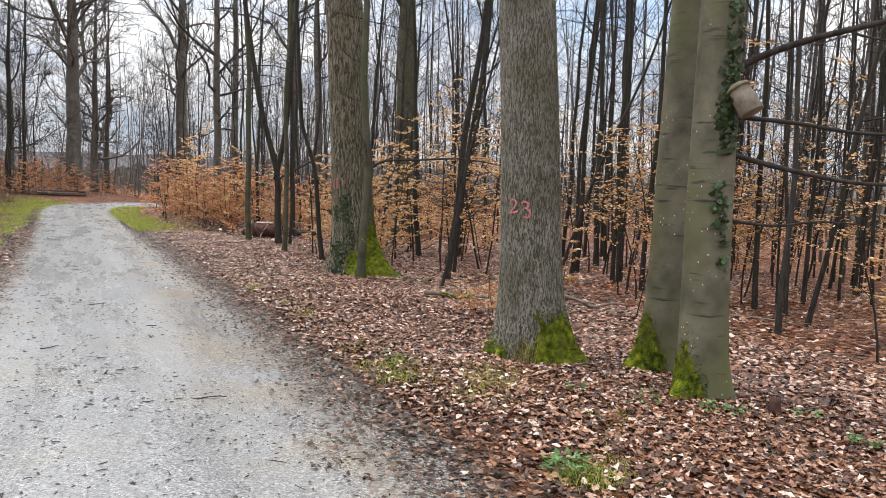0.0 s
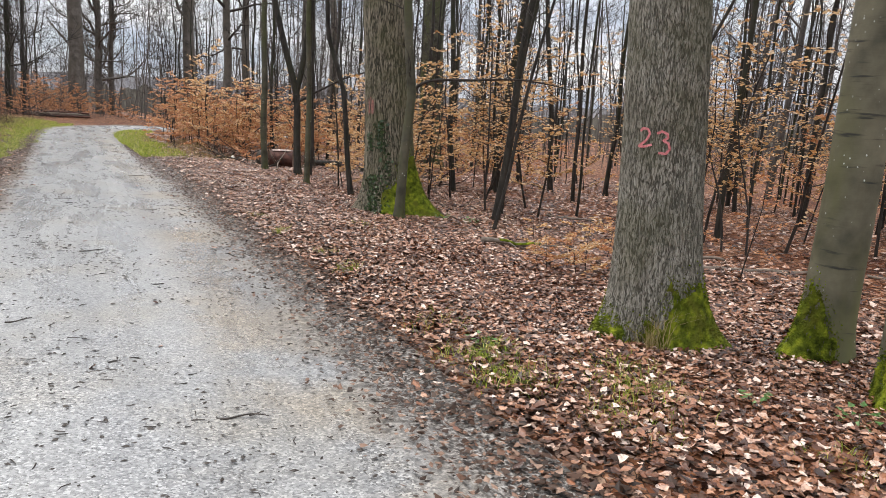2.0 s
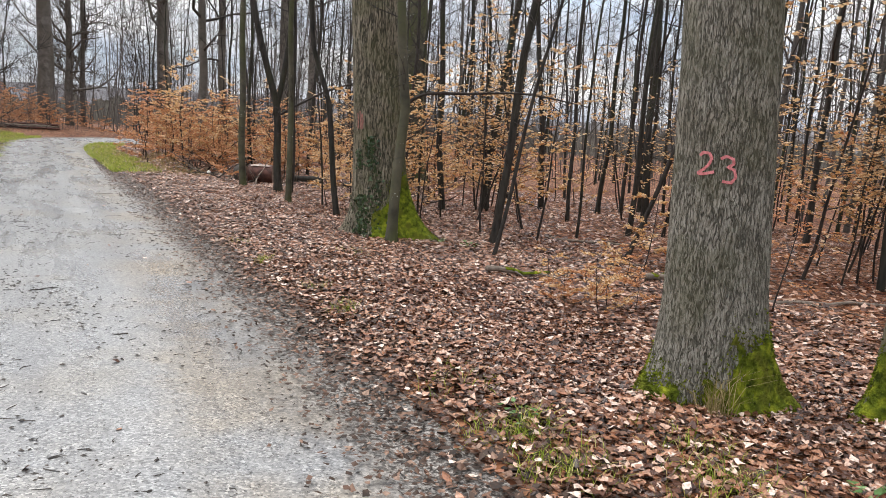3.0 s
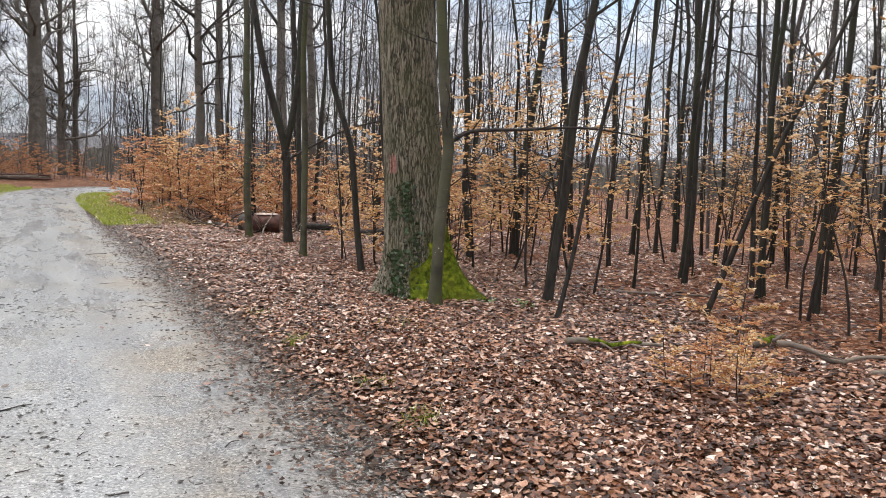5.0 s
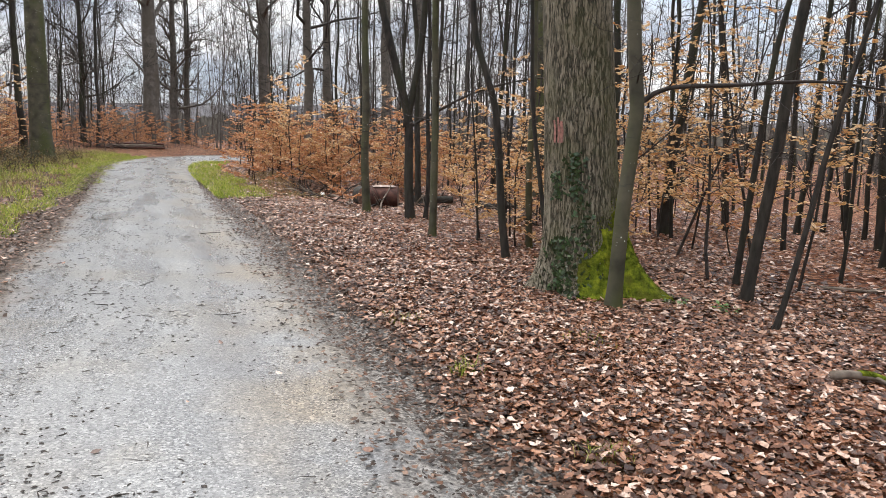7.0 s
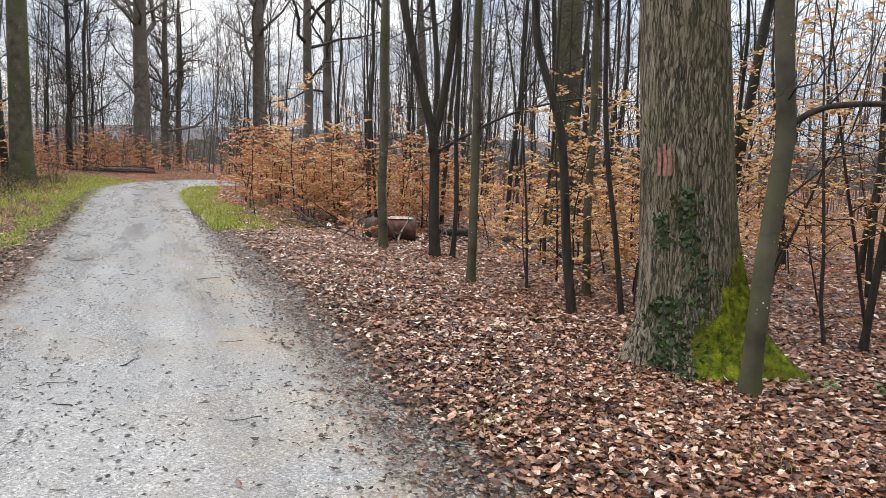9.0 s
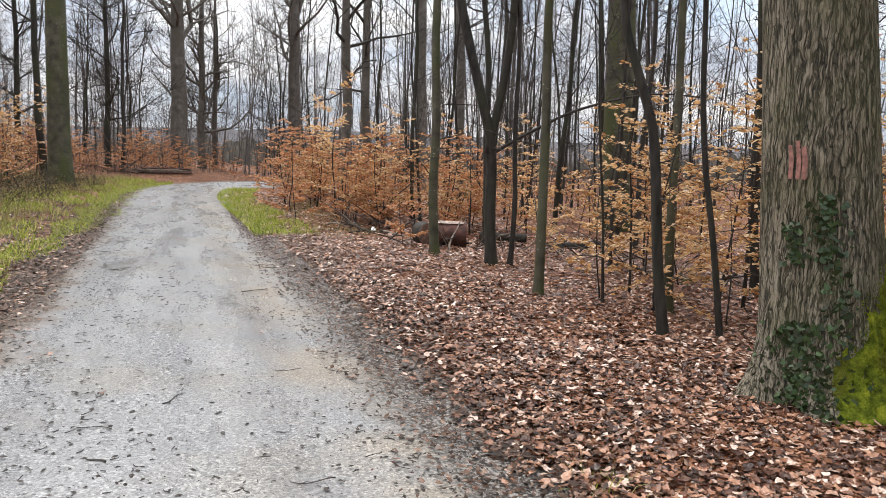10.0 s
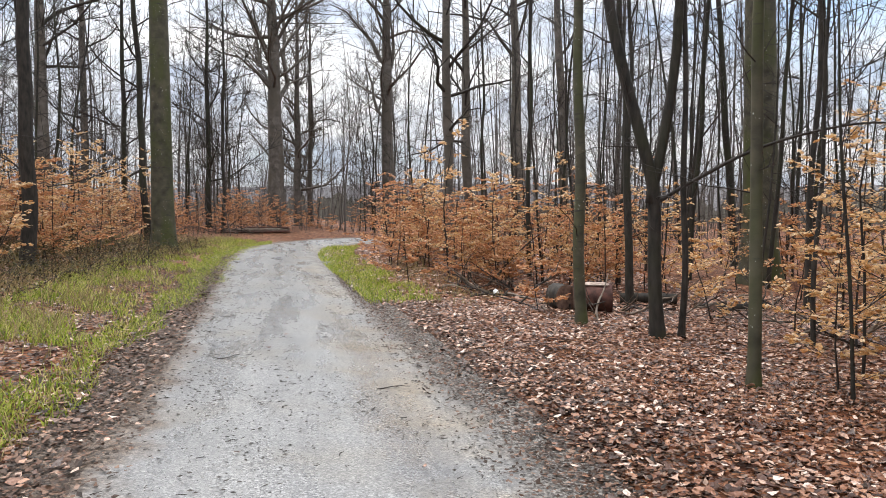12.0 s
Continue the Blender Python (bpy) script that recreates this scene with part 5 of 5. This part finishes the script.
for x, y, r, n in ((2.48, 3.18, 0.09, 420), (2.42, 5.85, 0.10, 190), (2.33, 5.43, 0.12, 220), (2.89, 5.0, 0.13, 220), (2.6, 4.7, 0.15, 120), (2.18, 10.75, 0.05, 90), (2.35, 6.6, 0.15, 60), (2.75, 3.3, 0.12, 60), (3.3, 4.0, 0.12, 60), (2.3, 8.5, 0.08, 70), (2.35, 9.3, 0.07, 50), (3.15, 5.35, 0.15, 80), (2.2, 5.9, 0.12, 60), (2.2, 12.3, 0.1, 50), (3.4, 11.2, 0.12, 40)):
    blades(green, x + rng.normal(0, r, n), y + rng.normal(0, r, n), 0.04, 0.12, 0.003)
scrub_stem, scrub_leaf = Geo(), Geo()
for _ in range(1500):
    x, y = -9.5 + 6.5 * rng.random(), 15 + 25 * rng.random()
    if x > -3.0 - 0.9 * smooth(30, 22, y):
        continue
    q, qr = limb(rng, np.array((x, y, gz(x, y) - 0.02)), (rng.normal(), rng.normal(), 1.4), 0.5 + 0.8 * rng.random(), 0.006, 5, 0.05, 0.15, 0.7)
    scrub_stem.tube(q, qr, 3, False)
    for _ in range(14):
        i = 1 + int(rng.random() * 4)
        al = unit(rng.normal(0, 1, 3) * (1, 1, 0.3))
        scrub_leaf.add(leaf_quad(q[i] + rng.normal(0, 0.04, 3), al, unit(np.cross(al, (0.1, 0.2, 1.0))), 0.05 + 0.03 * rng.random(), 0.01), ((0, 1, 2), (0, 2, 3)))
scrub = thing("bramble_scrub", (0, 0, 0), "low olive bramble scrub and dead stems", "undergrowth", kind="stuff")
part("stems", scrub_stem, BARK_TWIG, scrub)
part("leaves", scrub_leaf, LEAF_SCRUB, scrub)
blades(dry, 3.72 + rng.normal(0, 0.05, 90), 5.80 + rng.normal(0, 0.05, 90), 0.12, 0.38, 0.003)
solid("grass", green, GRASS, "short green verge grass, partly yellowed", "grass", kind="stuff")
solid("dry_grass", dry, GRASS_DRY, "tall pale dry grass", "grass", kind="stuff")


def herb(x, y, n, r, label="low green herb among the leaves"):
    ob = thing("herb", (x, y, gz(x, y)), label, "plant")
    g = Geo()
    for _ in range(n):
        a, d, z = rng.random() * 6.283, r * math.sqrt(rng.random()), 0.03 + 0.08 * rng.random()
        c = np.array((d * math.cos(a), d * math.sin(a), z))
        al = unit(np.array((math.cos(a), math.sin(a), rng.normal(0, 0.3))))
        cr = unit(np.cross(al, (rng.normal(0, 0.3), rng.normal(0, 0.3), 1.0)))
        g.add(leaf_quad(c, al, cr, 0.035 + 0.03 * rng.random(), 0.008), ((0, 1, 2), (0, 2, 3)))
    part("leaves", g, HERB, ob)
    g = Geo()
    for _ in range(max(4, n // 5)):
        a = rng.random() * 6.283
        g.tube(np.array(((0, 0, -0.02), (0.4 * r * math.cos(a), 0.4 * r * math.sin(a), 0.04), (0.8 * r * math.cos(a), 0.8 * r * math.sin(a), 0.07))), (0.003, 0.002, 0.001), 3)
    part("stalks", g, HERB, ob)


for x, y, n, r in ((2.44, 3.32, 80, 0.12), (4.29, 4.02, 26, 0.08), (4.78, 3.15, 30, 0.08), (2.40, 5.95, 16, 0.08), (3.9, 4.35, 18, 0.08), (4.9, 3.7, 20, 0.09), (3.5, 4.7, 12, 0.07), (4.4, 3.9, 14, 0.07), (5.5, 12.1, 22, 0.12), (5.1, 12.4, 18, 0.1), (7.2, 18.6, 26, 0.2)):
    herb(x, y, n, r)


def stick(name, x, y, length, r, turn, label, mat=GREY_WOOD, forks=2, lift=0.0, crook=0.25, moss=0.0, category="fallen branch"):
    rs = np.random.default_rng(int(abs(x * 100 + y * 37)) + 1)
    ob = thing(name, (x, y, gz(x, y) + r * 0.6), label, category)
    n = 9
    d = np.array((math.cos(radians(turn)), math.sin(radians(turn)), 0))
    pts = []
    side = np.array((-d[1], d[0], 0))
    for i in range(n + 1):
        t = i / n - 0.5
        p = d * length * t + side * crook * length * 0.25 * math.sin(3.1 * t + rs.random()) + np.array((0, 0, 0))
        wx, wy = x + p[0], y + p[1]
        p[2] = gz(wx, wy) - gz(x, y) + lift * abs(math.sin(4 * t)) + 0.3 * r
        pts.append(p)
    pts = np.array(pts)
    g = Geo()
    g.tube(pts, r * np.linspace(1, 0.45, n + 1), 7)
    part("stem", g, mat, ob)
    for k in range(forks):
        i = 3 + int(rs.random() * 5)
        g = Geo()
        q, qr = limb(rs, pts[i], unit(pts[i + 1] - pts[i]) + side * (1 if k % 2 else -1) * 0.8, length * 0.3, r * 0.5, 5, 0.0, 0.12)
        q[:, 2] = np.maximum(q[:, 2], pts[i][2] - 0.01)
        g.tube(q, qr, 5)
        part("side_branch", g, mat, ob)
    if moss:
        g = Geo()
        m = pts[2:8] + np.array((0, 0, r * 0.35))
        g.tube(m, r * np.linspace(0.85, 0.6, 6) * moss, 7)
        part("moss", g, MOSS, ob, "green moss along the top")
    return ob


stick("fallen_branch", 5.05, 9.88, 0.98, 0.034, -27, "mossy fallen branch on brown leaves", moss=0.95, forks=3, crook=0.5, lift=0.05)
stick("fallen_branch", 6.85, 9.6, 0.7, 0.045, 10, "mossy broken branch end on brown leaves", moss=0.95, forks=1, crook=0.4, lift=0.05)
stick("fallen_branch", 6.75, 8.8, 1.0, 0.032, -58, "bent dead branch arching over the leaves", lift=0.12, forks=1)
stick("fallen_branch", 4.48, 5.33, 0.9, 0.014, -22, "thin dead branch between the trunks", forks=2)
stick("fallen_branch", 4.0, 5.35, 0.8, 0.016, -32, "thin dead branch between the trunks", forks=0)
stick("fallen_branch", 7.6, 5.6, 1.9, 0.014, -28, "long thin dead branch on the leaves", forks=1)
stick("fallen_branch", 8.2, 8.1, 3.0, 0.03, -20, "long dead branch lying in the wood", forks=3)
stick("fallen_branch", 3.15, 6.2, 0.8, 0.010, 4, "thin twig beside the oak", forks=2, mat=DARK_BIT)
stick("fallen_branch", 2.55, 4.2, 0.7, 0.008, 130, "thin twig on wet leaves", forks=1, mat=DARK_BIT)
stick("fallen_branch", 7.0, 11.0, 1.4, 0.02, -25, "dead branch on brown leaves", forks=2)
stick("fallen_branch", 8.5, 12.6, 2.2, 0.025, -40, "dead branch on brown leaves", forks=2)
stick("fallen_branch", 3.6, 14.6, 1.0, 0.008, 30, "thin twig on brown leaves", forks=1)
stick("fallen_branch", 3.1, 13.2, 0.7, 0.007, 60, "thin twig on brown leaves", forks=1)


# a small rotten stump by the beeches
def stump(x, y, r, h, seed):
    ob = thing("tree_stump", (x, y, gz(x, y)), "small rotten stump among fallen leaves", "stump")
    s = Stem(seed, r, 3, flare=0.5, lobes=3)
    g = s.rings(np.linspace(-0.1, h, 8), 14)
    part("stem", g, RED_WOOD, ob)


stump(4.79, 3.9, 0.035, 0.13, 7)


# sawn logs, brush and a paper scrap beside the bend
def log_piece(x, y, z, r, length, turn, label, bark=RED_WOOD, group="sawn logs"):
    ob = thing("log", (x, y, z), label, "log", group)
    d = np.array((math.cos(radians(turn)), math.sin(radians(turn)), 0))
    rs = np.random.default_rng(int(x * 91 + y * 17))
    n, sides = 9, 22
    g = Geo()
    v, f = [], []
    sd = np.array((-d[1], d[0], 0))
    for i in range(n):
        for j in range(sides):
            a = j * 6.2832 / sides
            rr = r * (1 + 0.05 * math.sin(3 * a + x) + 0.04 * noise.noise(Vector((i, a * 2, x))))
            v.append(d * length * (i / (n - 1) - 0.5) + sd * rr * math.cos(a) + np.array((0, 0, rr * math.sin(a))))
    for i in range(n - 1):
        for j in range(sides):
            k = (j + 1) % sides
            f.append((i * sides + j, i * sides + k, (i + 1) * sides + k, (i + 1) * sides + j))
    g.add(v, f)
    part("bark", g, bark, ob)
    for e in (0, n - 1):
        g = Geo()
        ring = np.array(v[e * sides:(e + 1) * sides])
        c = ring.mean(0)
        rows = [c + (ring - c) * q for q in (1.0, 0.7, 0.35)] + [np.array([c])]
        vv = np.concatenate(rows) + d * (0.004 if e else -0.004)
        ff = []
        for k in range(2):
            for j in range(sides):
                m = (j + 1) % sides
                ff.append((k * sides + j, k * sides + m, (k + 1) * sides + m, (k + 1) * sides + j))
        ff += [(2 * sides + j, 2 * sides + (j + 1) % sides, 3 * sides) for j in range(sides)]
        g.add(vv, ff)
        part("cut_face", g, CUT_WOOD, ob, "pale sawn end")
    return ob


big_log = log_piece(4.86, 22.55, gz(4.86, 22.55) + 0.22, 0.25, 0.62, -20, "thick reddish rotten log with a pale bare top")
g = Geo()
v = []
for i in range(7):
    for j in range(7):
        a, b = radians(58 + 64 * j / 6), 0.24 * (i / 3 - 1) * (1 - 0.15 * math.sin(2.1 * j))
        r = 0.264 + 0.012 * noise.noise(Vector((i, j, 3)))
        v.append((b * math.cos(radians(-20)) - r * math.cos(a) * math.sin(radians(-20)), b * math.sin(radians(-20)) + r * math.cos(a) * math.cos(radians(-20)), r * math.sin(a)))
g.add(v, grid_faces(7, 7))
part("bare_wood", g, PALE_WOOD, big_log, "pale bark-free wood")
log_piece(4.48, 22.95, gz(4.48, 22.95) + 0.20, 0.22, 0.40, 95, "short dark sawn log on the leaves", BARK_POLE)
log_piece(6.4, 23.6, gz(6.4, 23.6) + 0.09, 0.10, 1.0, -22, "dark felled log among branches", BARK_POLE)
log_piece(7.8, 22.9, gz(7.8, 22.9) + 0.08, 0.09, 1.3, 18, "dark felled log among branches", BARK_POLE)
for k in range(5):
    log_piece(-1.9 + 0.25 * k, 51.6 + 0.25 * k, gz(-1.9, 51.9) + 0.07 + 0.10 * (k % 3), 0.055 + 0.03 * (k % 2), 3.6 - 0.55 * k, 9 * math.sin(2.3 * k), "long weathered log lying beyond the bend", GREY_WOOD if k % 2 else RED_WOOD, "logs beyond the bend")


def brush(x, y, n, spread_, size, seed):
    rs = np.random.default_rng(seed)
    ob = thing("brush_pile", (x, y, gz(x, y)), "tangled pile of dead dark branches", "brush pile")
    for k in range(n):
        g = Geo()
        a = rs.random() * 6.283
        p = np.array((rs.normal(0, spread_), rs.normal(0, spread_), 0.02))
        q, qr = limb(rs, p, (math.cos(a), math.sin(a), 0.5 * rs.random()), size * (0.5 + rs.random()), 0.012 + 0.02 * rs.random(), 6, -0.02, 0.16)
        q[:, 2] = np.maximum(q[:, 2], 0.0)
        g.tube(q, qr, 5)
        for _ in range(2):
            j = 1 + int(rs.random() * 4)
            e, er = limb(rs, q[j], unit(q[j + 1] - q[j]) + rs.normal(0, 0.6, 3), size * 0.35, 0.008, 3)
            e[:, 2] = np.maximum(e[:, 2], 0.0)
            g.tube(e, er, 4)
        part("branch", g, BARK_TWIG if k % 3 else GREY_WOOD, ob)


brush(4.0, 25.6, 26, 0.5, 1.3, 1)
brush(5.9, 22.6, 34, 0.9, 1.5, 2)
brush(8.2, 21.6, 16, 0.9, 1.4, 3)
brush(7.4, 19.4, 12, 0.8, 1.2, 4)
brush(-1.5, 52.2, 26, 1.1, 1.5, 5)
brush(-4.5, 52.0, 16, 1.0, 1.6, 6)

g = Geo()
g.add(((-0.05, -0.04, 0.0), (0.05, -0.03, 0.015), (0.055, 0.03, 0.06), (0.0, 0.05, 0.10), (-0.05, 0.03, 0.05), (0, 0, 0.06)), ((0, 1, 5), (1, 2, 5), (2, 3, 5), (3, 4, 5), (4, 0, 5)))
scrap = solid("paper_scrap", g, WHITE, "crumpled white paper scrap at the brush", "litter", smooth=False)
scrap.location = (3.95, 25.2, gz(3.95, 25.2) + 0.01)


# bits on the track
def road_top(x, y):
    o = road_offset(x, y)
    return np.maximum(slope(x, y) + 0.03 * (1 - (o / 1.5) ** 2) - 0.09 * smooth(1.25, 1.9, np.abs(o)), ground_z(x, y, o) + 0.012) + 0.002


bits = Geo()
xs, ys = spread(52000, -1.7, 2.0, 1.2, 30, lambda x, y, o: (np.abs(o) < 1.7) & (rng.random(len(x)) < 0.28 + 0.30 * patchy(x * 1.5, y * 0.8) + 0.35 * (np.abs(o) / 1.7) ** 2))
zs = road_top(xs, ys)
for x, y, z in zip(xs, ys, zs):
    a, s = rng.random() * 6.283, 0.004 + 0.018 * rng.random() ** 3
    if rng.random() < 0.12:
        ln = 0.02 + 0.06 * rng.random() ** 2
        p = np.array((x, y, z + 0.003))
        d = np.array((math.cos(a), math.sin(a), 0)) * ln
        m = np.array((-d[1], d[0], 0)) * rng.normal(0, 0.15)
        bits.tube(np.array((p - d * 0.5, p + m, p + d * 0.5)), (0.003, 0.0028, 0.0018), 4)
    else:
        e = np.array((math.cos(a), math.sin(a), 0)) * s
        w = np.array((-e[1], e[0], 0)) * (0.3 + 0.5 * rng.random())
        c = np.array((x, y, z))
        bits.add((c - e, c - w, c + e, c + w, c + np.array((0, 0, s * 0.35))), ((0, 1, 4), (1, 2, 4), (2, 3, 4), (3, 0, 4)))
solid("road_debris", bits, DARK_BIT, "dark twig bits and crumbs on wet gravel", "debris", kind="stuff", smooth=False)


def road_twig(x, y, length, turn, r=0.006):
    ob = thing("twig", (x, y, float(road_top(np.array([x]), np.array([y]))[0])), "dark wet twig lying on the gravel", "twig")
    d = np.array((math.cos(radians(turn)), math.sin(radians(turn)), 0))
    sd = np.array((-d[1], d[0], 0))
    g = Geo()
    g.tube(np.array([d * length * t + sd * length * 0.12 * math.sin(5 * t + x) + np.array((0, 0, r * 0.8)) for t in np.linspace(-0.5, 0.5, 7)]), r * np.linspace(1, 0.5, 7), 6)
    part("stem", g, DARK_BIT, ob)
    g = Geo()
    g.tube(np.array((d * 0.1 * length + (0, 0, r), d * 0.25 * length + sd * 0.12 * length + (0, 0, r), d * 0.34 * length + sd * 0.2 * length + (0, 0, r))), (r * 0.6, r * 0.5, r * 0.3), 5)
    part("side_twig", g, DARK_BIT, ob)


rs = np.random.default_rng(12)
for x, y, ln, tu in ((0.76, 5.22, 0.22, -12), (-0.64, 18.92, 0.28, 35), (0.86, 17.55, 0.3, 2), (0.1, 9.4, 0.2, 8), (-0.3, 7.0, 0.16, 20)):
    road_twig(x, y, ln, tu, 0.006)
for k in range(16):
    y = 2.0 + 26 * rs.random()
    road_twig(-0.9 + 2.2 * rs.random(), y, 0.08 + 0.15 * rs.random(), rs.random() * 180, 0.003 + 0.003 * rs.random())
